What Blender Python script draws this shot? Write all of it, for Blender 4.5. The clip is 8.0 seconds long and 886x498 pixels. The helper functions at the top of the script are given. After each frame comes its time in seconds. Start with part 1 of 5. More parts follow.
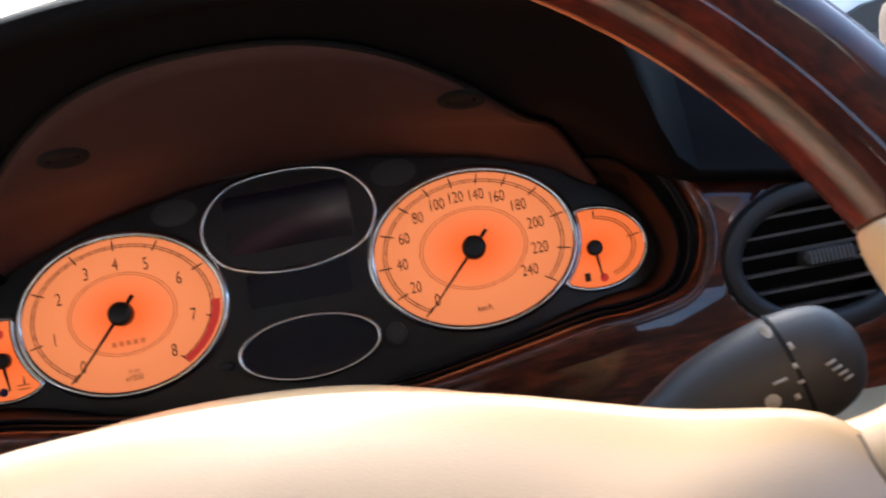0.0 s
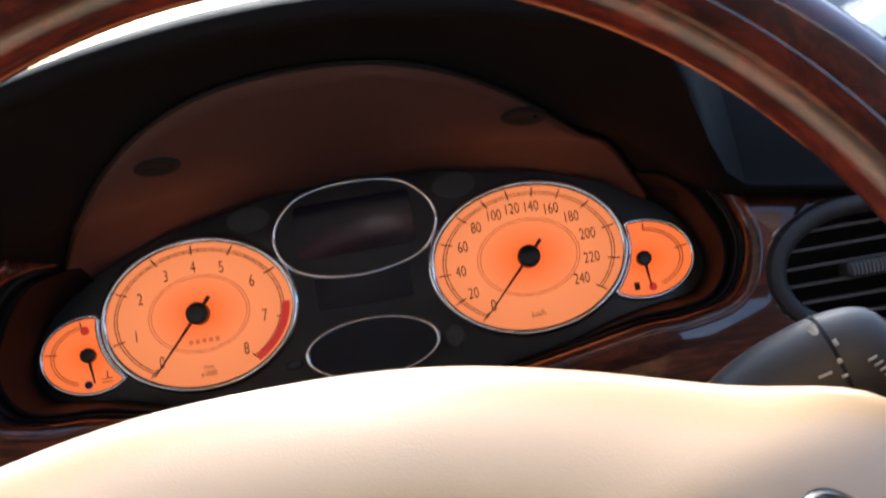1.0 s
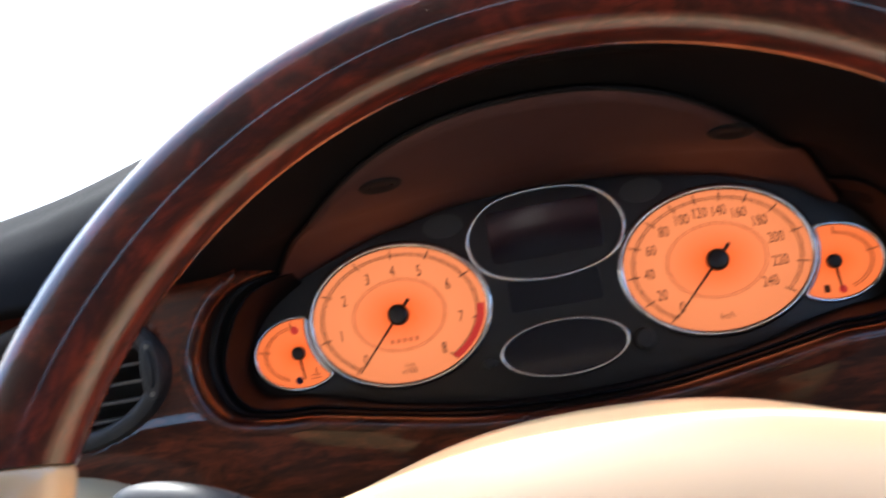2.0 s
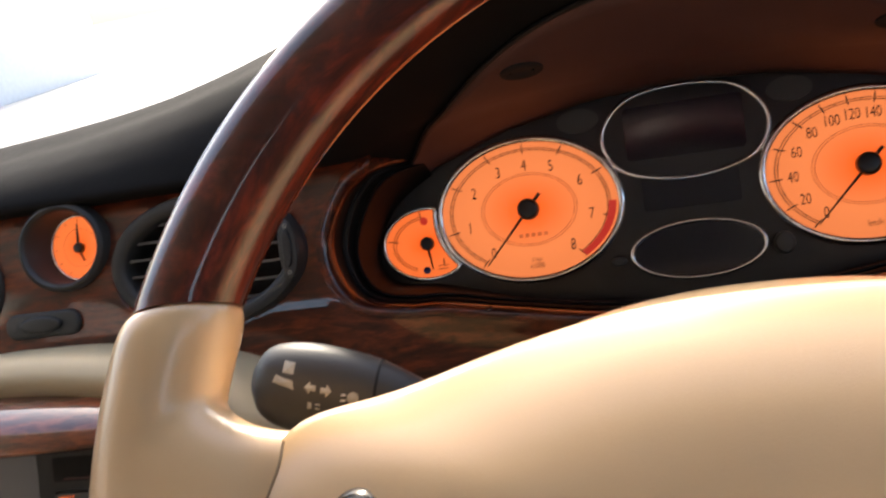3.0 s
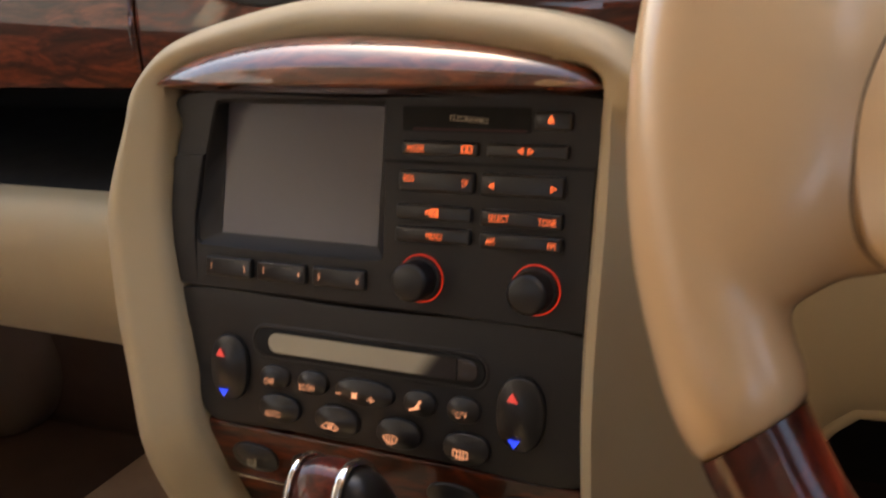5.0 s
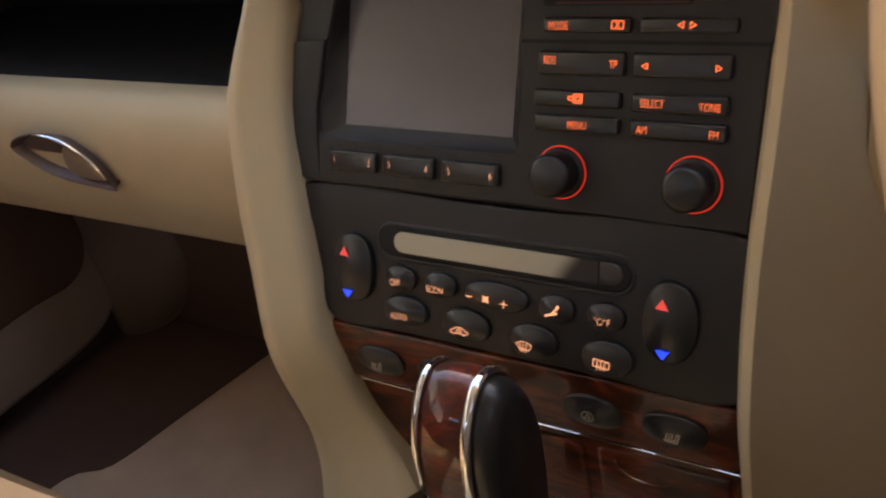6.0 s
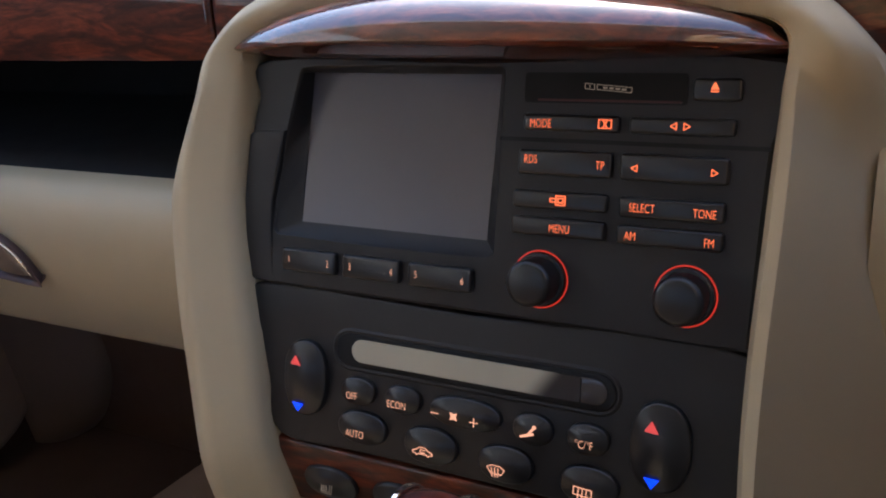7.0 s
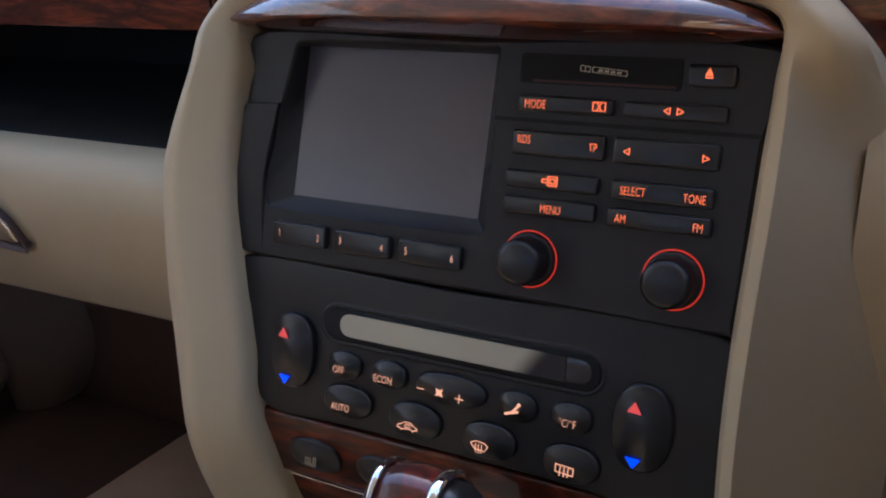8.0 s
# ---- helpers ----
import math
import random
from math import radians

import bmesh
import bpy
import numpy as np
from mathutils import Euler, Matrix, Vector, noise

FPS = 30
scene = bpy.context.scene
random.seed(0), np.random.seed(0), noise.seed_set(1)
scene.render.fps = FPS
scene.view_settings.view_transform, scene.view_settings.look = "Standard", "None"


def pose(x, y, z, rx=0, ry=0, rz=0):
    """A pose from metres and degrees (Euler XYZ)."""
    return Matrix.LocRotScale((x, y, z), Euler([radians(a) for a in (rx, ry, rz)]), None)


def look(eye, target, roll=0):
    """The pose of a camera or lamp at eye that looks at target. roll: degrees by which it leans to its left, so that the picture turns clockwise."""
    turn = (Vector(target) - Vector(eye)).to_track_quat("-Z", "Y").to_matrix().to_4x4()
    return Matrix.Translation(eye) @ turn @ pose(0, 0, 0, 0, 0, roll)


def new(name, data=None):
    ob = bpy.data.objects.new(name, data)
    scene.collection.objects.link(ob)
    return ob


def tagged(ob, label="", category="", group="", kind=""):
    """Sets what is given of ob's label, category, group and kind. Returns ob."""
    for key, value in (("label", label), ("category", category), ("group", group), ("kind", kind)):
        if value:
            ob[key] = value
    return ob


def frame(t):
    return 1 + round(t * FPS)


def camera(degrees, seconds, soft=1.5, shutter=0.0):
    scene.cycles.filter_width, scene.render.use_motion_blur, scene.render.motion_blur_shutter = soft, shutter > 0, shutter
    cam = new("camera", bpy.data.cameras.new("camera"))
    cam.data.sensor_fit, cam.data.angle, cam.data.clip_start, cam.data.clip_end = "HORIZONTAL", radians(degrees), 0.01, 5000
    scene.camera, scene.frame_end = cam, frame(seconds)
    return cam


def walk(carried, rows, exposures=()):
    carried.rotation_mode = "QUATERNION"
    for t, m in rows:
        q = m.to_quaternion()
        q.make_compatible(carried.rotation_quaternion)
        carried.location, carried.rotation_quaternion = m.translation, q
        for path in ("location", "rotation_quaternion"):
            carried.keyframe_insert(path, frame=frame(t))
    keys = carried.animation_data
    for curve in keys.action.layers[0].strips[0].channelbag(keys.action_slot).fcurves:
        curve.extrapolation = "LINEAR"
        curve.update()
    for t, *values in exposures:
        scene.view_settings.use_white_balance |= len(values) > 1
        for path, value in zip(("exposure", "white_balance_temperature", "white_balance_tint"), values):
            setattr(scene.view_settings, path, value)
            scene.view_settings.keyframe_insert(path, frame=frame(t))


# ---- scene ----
cam = camera(53, 8.0, soft=2.0, shutter=0.4)
PATH = [
    (0.0, look((0.0638, -0.4335, 0.8782), (0.0757, 0.0466, 0.7391), -10.27)),
    (0.5, look((0.0441, -0.4386, 0.8854), (0.0463, 0.0446, 0.7534), -10.03)),
    (0.8, look((0.0468, -0.4511, 0.8835), (0.0429, 0.0303, 0.7484), -10.00)),
    (1.0, look((0.0499, -0.4601, 0.8825), (0.0452, 0.0249, 0.7560), -9.98)),
    (1.2, look((0.0525, -0.4666, 0.8918), (0.0433, 0.0213, 0.7823), -10.06)),
    (1.5, look((0.0541, -0.4725, 0.9076), (0.0230, 0.0136, 0.7980), -11.32)),
    (1.7, look((0.0396, -0.4750, 0.9150), (-0.0079, 0.0086, 0.7970), -11.68)),
    (2.0, look((0.0007, -0.4765, 0.9189), (-0.0575, 0.0013, 0.7838), -12.14)),
    (2.2, look((-0.0092, -0.4761, 0.9198), (-0.0810, -0.0032, 0.7744), -12.45)),
    (3.3, look((-0.0279, -0.4875, 0.8976), (-0.1602, -0.0352, 0.7304), -11.54)),
    (3.5, look((-0.0390, -0.4896, 0.8946), (-0.1796, -0.0418, 0.7222), -11.22)),
    (4.0, look((-0.0723, -0.4951, 0.8830), (-0.2408, -0.0652, 0.6913), -10.53)),
    (4.5, look((-0.1020, -0.5077, 0.8692), (-0.2911, -0.0991, 0.6517), -9.93)),
    (5.0, look((-0.1302, -0.5142, 0.8434), (-0.3338, -0.1250, 0.6046), -9.06)),
    (5.2, look((-0.1382, -0.5122, 0.8301), (-0.3478, -0.1288, 0.5871), -9.18)),
    (6.3, look((-0.1677, -0.4889, 0.8127), (-0.4280, -0.1612, 0.5391), -14.19)),
    (6.5, look((-0.1772, -0.4844, 0.8062), (-0.4220, -0.1391, 0.5402), -12.19)),
    (7.0, look((-0.1897, -0.4765, 0.8041), (-0.4169, -0.0929, 0.5778), -8.84)),
    (7.5, look((-0.1898, -0.4776, 0.8016), (-0.4134, -0.0996, 0.5625), -7.85)),
    (8.0, look((-0.1907, -0.4804, 0.8041), (-0.4091, -0.0979, 0.5674), -6.67)),
]
EXPO = [(0.0, 2.02, 5800, 6), (2.2, 2.2, 5700, 6), (3.3, 1.95, 7700, 12), (4.0, 1.83, 8300, 15), (4.5, 1.75, 8300, 15), (5.2, 2.49, 7800, 13), (6.3, 2.32, 7000, 11), (7.0, 2.27, 5700, 10), (8.0, 2.2, 5450, 10)]
walk(cam, PATH, EXPO)

# ---- daylight ----
world = bpy.data.worlds.new("world")
scene.world = world
world.use_nodes = True
sky = world.node_tree.nodes.new("ShaderNodeTexSky")
sky.sky_type, sky.sun_disc = "NISHITA", False
sky.sun_elevation, sky.sun_rotation = radians(37), radians(-8)
sky.air_density, sky.dust_density = 1.0, 3.0
backg = world.node_tree.nodes["Background"]
backg.inputs["Strength"].default_value = 0.15
world.node_tree.links.new(sky.outputs[0], backg.inputs["Color"])
sun = new("sun", bpy.data.lights.new("sun", "SUN"))
sun.data.energy, sun.data.angle, sun.data.color = 1.9, radians(9), (1.0, 0.93, 0.82)
sun.matrix_basis = look((-0.69, 4.95, 4.47), (0.0, 0.0, 0.7))


# ---- materials ----
def node_mat(name):
    m = bpy.data.materials.new(name)
    m.use_nodes = True
    nt = m.node_tree
    return m, nt, nt.nodes["Principled BSDF"]


def mix_col(nt, fac, a, b):
    n = nt.nodes.new("ShaderNodeMix")
    n.data_type = "RGBA"
    for sock, v in ((n.inputs[0], fac), (n.inputs[6], a), (n.inputs[7], b)):
        if isinstance(v, tuple):
            sock.default_value = (*v, 1) if len(v) == 3 else v
        elif isinstance(v, float):
            sock.default_value = v
        else:
            nt.links.new(v, sock)
    return n.outputs[2]


def noise_tex(nt, scale, detail=4.0, rough=0.55, vec=None, dist=0.0):
    n = nt.nodes.new("ShaderNodeTexNoise")
    n.inputs["Scale"].default_value, n.inputs["Detail"].default_value = scale, detail
    n.inputs["Roughness"].default_value, n.inputs["Distortion"].default_value = rough, dist
    if vec is None:
        vec = nt.nodes.new("ShaderNodeTexCoord").outputs["Object"]
    nt.links.new(vec, n.inputs["Vector"])
    return n.outputs[0]


def ramp(nt, fac, stops):
    r = nt.nodes.new("ShaderNodeValToRGB")
    el = r.color_ramp.elements
    while len(el) < len(stops):
        el.new(0.5)
    for e, (p, c) in zip(el, stops):
        e.position, e.color = p, (*c, 1)
    nt.links.new(fac, r.inputs[0])
    return r.outputs[0]


def bump(nt, height, strength, dist):
    b = nt.nodes.new("ShaderNodeBump")
    b.inputs["Strength"].default_value, b.inputs["Distance"].default_value = strength, dist
    nt.links.new(height, b.inputs["Height"])
    return b.outputs[0]


def surface(name, col, rough=0.5, metal=0.0, grain=900.0, relief=0.15, var=0.12, coat=0.0, spec=0.5, coat_rough=0.08):
    """Moulded plastic, leather or cloth: colour cloudy at two scales, fine grain as bump."""
    m, nt, p = node_mat(name)
    dark = tuple(c * (1 - var) for c in col)
    light = tuple(min(1, c * (1 + var)) for c in col)
    big, fine = noise_tex(nt, 14.0, 3.0), noise_tex(nt, grain, 2.0)
    c1 = mix_col(nt, big, dark, light)
    nt.links.new(c1, p.inputs["Base Color"])
    mr = nt.nodes.new("ShaderNodeMapRange")
    mr.inputs["To Min"].default_value, mr.inputs["To Max"].default_value = max(0.03, rough - 0.08), min(1, rough + 0.08)
    nt.links.new(noise_tex(nt, 45.0, 3.0), mr.inputs["Value"])
    nt.links.new(mr.outputs[0], p.inputs["Roughness"])
    p.inputs["Metallic"].default_value = metal
    p.inputs["Coat Weight"].default_value, p.inputs["Coat Roughness"].default_value = coat, coat_rough
    p.inputs["Specular IOR Level"].default_value = spec
    if relief:
        nt.links.new(bump(nt, fine, relief, 0.0004), p.inputs["Normal"])
    return m


def walnut(name, stretch=(6.0, 14.0, 14.0), lo=(0.016, 0.0045, 0.0022), hi=(0.20, 0.055, 0.017), coat=1.5):
    """Lacquered burr walnut: swirled figure under a clear coat."""
    m, nt, p = node_mat(name)
    co = nt.nodes.new("ShaderNodeTexCoord")
    mp = nt.nodes.new("ShaderNodeMapping")
    mp.inputs["Scale"].default_value = stretch
    nt.links.new(co.outputs["Object"], mp.inputs["Vector"])
    swirl = noise_tex(nt, 2.2, 6.0, 0.62, mp.outputs[0], 2.5)
    figure = noise_tex(nt, 9.0, 5.0, 0.6, mp.outputs[0], 1.2)
    base = ramp(nt, swirl, [(0.30, lo), (0.47, tuple(0.45 * h for h in hi)), (0.56, hi), (0.72, tuple(0.35 * h for h in hi))])
    streak = ramp(nt, figure, [(0.38, (0.25, 0.2, 0.2)), (0.62, (1.0, 1.0, 1.0))])
    mul = nt.nodes.new("ShaderNodeMix")
    mul.data_type, mul.blend_type = "RGBA", "MULTIPLY"
    mul.inputs[0].default_value = 0.8
    nt.links.new(base, mul.inputs[6])
    nt.links.new(streak, mul.inputs[7])
    nt.links.new(mul.outputs[2], p.inputs["Base Color"])
    p.inputs["Roughness"].default_value, p.inputs["Specular IOR Level"].default_value = 0.5, 0.2
    p.inputs["Coat Weight"].default_value, p.inputs["Coat Roughness"].default_value = 1.0, 0.03
    p.inputs["Coat IOR"].default_value = coat
    return m


def glow(name, col, strength):
    m, nt, p = node_mat(name)
    p.inputs["Base Color"].default_value = (*[0.3 * c for c in col], 1)
    p.inputs["Emission Color"].default_value, p.inputs["Emission Strength"].default_value = (*col, 1), strength
    return m


def dial_glow(name, rx, ry, centre, edge, strength):
    """Back-lit dial card: the lamp sits behind the hub, so the card is redder there and paler at the rim."""
    m, nt, p = node_mat(name)
    co = nt.nodes.new("ShaderNodeTexCoord")
    mp = nt.nodes.new("ShaderNodeMapping")
    mp.inputs["Scale"].default_value = (1 / rx, 1 / ry, 0)
    ln = nt.nodes.new("ShaderNodeVectorMath")
    ln.operation = "LENGTH"
    nt.links.new(co.outputs["Object"], mp.inputs["Vector"])
    nt.links.new(mp.outputs[0], ln.inputs[0])
    col = ramp(nt, ln.outputs["Value"], [(0.08, centre), (0.6, edge), (1.0, tuple(0.9 * c for c in edge))])
    nt.links.new(col, p.inputs["Emission Color"])
    p.inputs["Base Color"].default_value, p.inputs["Roughness"].default_value = (0.25, 0.07, 0.03, 1), 0.6
    p.inputs["Emission Strength"].default_value = strength
    return m


CREAM = surface("cream leather", (0.66, 0.430, 0.228), 0.40, grain=1700, relief=0.10, var=0.08, coat=1.0, coat_rough=0.18)
BEIGE = surface("beige soft plastic", (0.50, 0.405, 0.25), 0.55, grain=2000, relief=0.12, var=0.05)
WALNUT = walnut("burr walnut", (3.2, 13.0, 15.0), (0.036, 0.0062, 0.0026), (0.185, 0.034, 0.0095))
CAPWOOD = walnut("red burr walnut", (3.2, 13.0, 15.0), (0.050, 0.0090, 0.0036), (0.26, 0.052, 0.014), 1.85)
RIMWOOD = walnut("rim walnut", (7, 7, 24), (0.075, 0.0085, 0.0036), (0.17, 0.0175, 0.0055))
PAD = surface("charcoal dash skin", (0.0105, 0.0103, 0.0107), 0.8, grain=1100, relief=0.4, var=0.12, spec=0.07)
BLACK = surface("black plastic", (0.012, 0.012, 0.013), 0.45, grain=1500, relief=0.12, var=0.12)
BEZEL = surface("soft black bezel", (0.007, 0.007, 0.0072), 0.5, grain=1300, relief=0.1, var=0.1, spec=0.25)
SATIN = surface("satin black", (0.010, 0.010, 0.011), 0.32, grain=1500, relief=0.05, var=0.1)
HORN = surface("gloss black", (0.008, 0.008, 0.009), 0.18, grain=1500, relief=0.03, var=0.1)
RADIO = surface("radio black", (0.0148, 0.0138, 0.0134), 0.5, grain=1700, relief=0.15, var=0.08)
BUTTON = surface("rubber button", (0.015, 0.0145, 0.014), 0.32, grain=1700, relief=0.05, var=0.1, coat=0.2, coat_rough=0.30)
# the dials' orange glow on the liner is mixed into this base colour
VISOR = surface("visor skin with dial glow", (0.078, 0.031, 0.027), 0.7, grain=1100, relief=0.3, var=0.1)
GREYP = surface("grey stalk plastic", (0.040, 0.039, 0.037), 0.46, grain=1400, relief=0.2, var=0.1)
SLAT = surface("grey vent plastic", (0.13, 0.127, 0.124), 0.4, grain=1500, relief=0.12, var=0.1)
TRIMBLK = surface("charcoal bezel plastic", (0.024, 0.0235, 0.023), 0.5, grain=1500, relief=0.15, var=0.1)
LEDGE = surface("satin charcoal ledge", (0.0050, 0.0052, 0.0060), 0.6, grain=1500, relief=0.1, var=0.12, spec=0.10)
# near-black colour that stands in for shade inside gaps and openings
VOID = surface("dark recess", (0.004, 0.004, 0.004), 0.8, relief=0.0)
CARPET = surface("brown carpet", (0.075, 0.042, 0.028), 0.95, grain=500, relief=0.9, var=0.25)
TANMAT = surface("tan carpet", (0.46, 0.33, 0.235), 0.95, grain=420, relief=0.9, var=0.2)
CLOTH = surface("roof lining", (0.66, 0.62, 0.54), 0.9, grain=700, relief=0.4, var=0.06)
BROWN = surface("brown door skin", (0.10, 0.058, 0.040), 0.6, grain=900, relief=0.3, var=0.12)
CHROME, _nt, _p = node_mat("chrome")
_p.inputs["Base Color"].default_value, _p.inputs["Metallic"].default_value, _p.inputs["Roughness"].default_value = (0.86, 0.86, 0.86, 1), 1.0, 0.12
GLOSS, _nt, _p = node_mat("gloss display")
_p.inputs["Base Color"].default_value, _p.inputs["Roughness"].default_value = (0.006, 0.007, 0.018, 1), 0.12
SCREEN, _nt, _p = node_mat("switched off screen")
_p.inputs["Base Color"].default_value, _p.inputs["Roughness"].default_value = (0.128, 0.123, 0.138, 1), 0.24
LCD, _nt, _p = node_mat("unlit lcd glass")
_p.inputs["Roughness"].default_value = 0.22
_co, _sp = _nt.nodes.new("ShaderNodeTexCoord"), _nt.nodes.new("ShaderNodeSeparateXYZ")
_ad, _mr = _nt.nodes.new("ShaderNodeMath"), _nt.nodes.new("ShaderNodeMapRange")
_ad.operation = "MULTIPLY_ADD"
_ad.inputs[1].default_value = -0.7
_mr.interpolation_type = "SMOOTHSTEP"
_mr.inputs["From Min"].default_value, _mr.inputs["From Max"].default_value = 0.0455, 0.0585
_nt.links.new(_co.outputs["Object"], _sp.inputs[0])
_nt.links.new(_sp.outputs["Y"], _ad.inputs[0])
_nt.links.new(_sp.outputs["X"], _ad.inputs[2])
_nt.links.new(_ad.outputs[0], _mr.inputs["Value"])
# a dark reflection is painted into the colour at one end
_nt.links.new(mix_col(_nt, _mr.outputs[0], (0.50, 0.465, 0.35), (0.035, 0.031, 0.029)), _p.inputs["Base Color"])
# the rest of that painted reflection, as a dark glossy end piece
LCDEND = surface("lcd end reflection", (0.060, 0.052, 0.046), 0.12, relief=0.0, var=0.4)
INK = surface("dial ink", (0.035, 0.012, 0.006), 0.6, relief=0.0)
REDZONE = glow("red zone", (0.55, 0.03, 0.02), 0.198)
DIAL = dial_glow("dial card", 0.0503, 0.0381, (0.98, 0.110, 0.010), (0.84, 0.225, 0.072), 0.27)
SUBDIAL = dial_glow("small dial card", 0.026, 0.020, (0.98, 0.11, 0.011), (0.90, 0.165, 0.036), 0.27)
LEGEND = glow("orange legend", (1.0, 0.17, 0.05), 0.324)
LEGENDP = glow("pale orange legend", (0.85, 0.37, 0.21), 0.27)
LEGENDW = surface("printed grey legend", (0.68, 0.60, 0.46), 0.6, relief=0.0)
LEGENDG = surface("worn grey print", (0.40, 0.37, 0.30), 0.6, relief=0.0)
REDL = glow("red arrow", (0.75, 0.07, 0.06), 0.19)
BLUEL = glow("blue arrow", (0.01, 0.05, 0.95), 0.360)
RINGL = glow("red light ring", (0.85, 0.045, 0.02), 0.13)


# ---- mesh tools ----
def plane_frame(o, tilt):
    """Local x across the car, y up the face, z out of the face towards the seats."""
    s, c = math.sin(radians(tilt)), math.cos(radians(tilt))
    return Matrix(((1, 0, 0, o[0]), (0, s, -c, o[1]), (0, c, s, o[2]), (0, 0, 0, 1)))


def thing(name, m, label, category, group="", kind=""):
    ob = new(name)
    ob.empty_display_size = 0.02
    ob.matrix_basis = m
    return tagged(ob, label, category, group, kind)


def mesh_of(name, bm, mat, smooth=True):
    me = bpy.data.meshes.new(name)
    bmesh.ops.recalc_face_normals(bm, faces=bm.faces)
    bm.to_mesh(me)
    bm.free()
    for f in me.polygons:
        f.use_smooth = smooth
    if smooth:
        me.set_sharp_from_angle(angle=radians(38))
    me.materials.append(mat)
    return me


def part(name, bm, mat, parent, label="", smooth=True, at=None):
    ob = new(name, mesh_of(name, bm, mat, smooth) if isinstance(bm, bmesh.types.BMesh) else bm)
    ob.parent = parent
    if at is not None:
        ob.matrix_basis = at
    return tagged(ob, label) if label else ob


def solid(name, bm, mat, m, label, category="", group="", kind="", smooth=True):
    """A thing or a piece of the setting that is one mesh."""
    ob = new(name, mesh_of(name, bm, mat, smooth))
    ob.matrix_basis = m
    return tagged(ob, label, category, group, kind)


def loft(rings, closed=True, cap0=True, cap1=True, bm=None):
    bm = bm or bmesh.new()
    vs = [[bm.verts.new(p) for p in r] for r in rings]
    for a, b in zip(vs, vs[1:]):
        n = len(a)
        for i in range(n if closed else n - 1):
            j = (i + 1) % n
            bm.faces.new((a[i], a[j], b[j], b[i]))
    if cap0 and closed:
        bm.faces.new(list(reversed(vs[0])))
    if cap1 and closed:
        bm.faces.new(vs[-1])
    return bm


def oval(cx, cy, rx, ry, n=48, pw=2.0):
    out = []
    for i in range(n):
        a = 2 * math.pi * i / n
        c, s = math.cos(a), math.sin(a)
        out.append((cx + rx * math.copysign(abs(c) ** (2 / pw), c), cy + ry * math.copysign(abs(s) ** (2 / pw), s)))
    return out


def rrect(cx, cy, w, h, r, n=5):
    out = []
    for sx, sy, a0 in ((1, 1, 0), (-1, 1, 90), (-1, -1, 180), (1, -1, 270)):
        for i in range(n + 1):
            a = radians(a0 + 90 * i / n)
            out.append((cx + sx * (w / 2 - r) + r * math.cos(a), cy + sy * (h / 2 - r) + r * math.sin(a)))
    return out


def spline(pts, per=6, closed=False):
    """Catmull-Rom through points of any dimension."""
    n, out = len(pts), []
    V = [Vector(p) for p in pts]
    for i in range(n if closed else n - 1):
        if closed:
            p0, p1, p2, p3 = V[(i - 1) % n], V[i], V[(i + 1) % n], V[(i + 2) % n]
        else:
            p1, p2 = V[i], V[i + 1]
            p0 = V[i - 1] if i else 2 * p1 - p2
            p3 = V[i + 2] if i + 2 < n else 2 * p2 - p1
        for k in range(per):
            t = k / per
            out.append(0.5 * (2 * p1 + (p2 - p0) * t + (2 * p0 - 5 * p1 + 4 * p2 - p3) * t * t + (3 * p1 - p0 - 3 * p2 + p3) * t ** 3))
    if not closed:
        out.append(V[-1])
    return [tuple(p) for p in out]


def grown(line, d):
    """A closed outline, counter-clockwise, grown by d."""
    n, out = len(line), []
    for i in range(n):
        ax, ay = line[i - 1]
        bx, by = line[(i + 1) % n]
        tx, ty = bx - ax, by - ay
        k = math.hypot(tx, ty) or 1
        out.append((line[i][0] + d * ty / k, line[i][1] - d * tx / k))
    return out


def prism(line, z0, z1, b=0.0, dome=0.0):
    """A plate on a closed outline, from z0 to z1, with a rounded front edge and, if asked, a domed front."""
    rings = [[(x, y, z0) for x, y in line], [(x, y, z1 - b) for x, y in line]]
    if b:
        for a in (30, 60, 90):
            s, c = math.sin(radians(a)), math.cos(radians(a))
            rings.append([(x, y, z1 - b + b * s) for x, y in grown(line, -b * (1 - c))])
    if dome:
        base = grown(line, -b)
        cx, cy = sum(p[0] for p in base) / len(base), sum(p[1] for p in base) / len(base)
        for s in (0.85, 0.65, 0.4, 0.15):
            rings.append([(cx + (x - cx) * s, cy + (y - cy) * s, z1 + dome * (1 - s * s)) for x, y in base])
    return loft(rings)


def sweep(line, prof, closed_prof=False):
    """A profile of (outward, forward) steps carried round a closed outline."""
    rings = [[(x, y, z) for x, y in grown(line, d)] for d, z in prof]
    return loft(rings + (rings[:1] if closed_prof else []), True, False, False)


def tube(path, radius, n=14, squash=1.0, cap=True):
    """A round bar along a 3D path; radius: a number or one number a point."""
    P = [Vector(p) for p in path]
    rad = radius if isinstance(radius, (list, tuple)) else [radius] * len(P)
    rings, ref = [], Vector((0, 0, 1))
    for i, p in enumerate(P):
        t = (P[min(i + 1, len(P) - 1)] - P[max(i - 1, 0)]).normalized()
        side = t.cross(ref)
        if side.length < 1e-3:
            side = t.cross(Vector((0, 1, 0)))
        side.normalize()
        up = side.cross(t).normalized()
        rings.append([tuple(p + rad[i] * (math.cos(2 * math.pi * k / n) * side + squash * math.sin(2 * math.pi * k / n) * up)) for k in range(n)])
    return loft(rings, True, cap, cap)


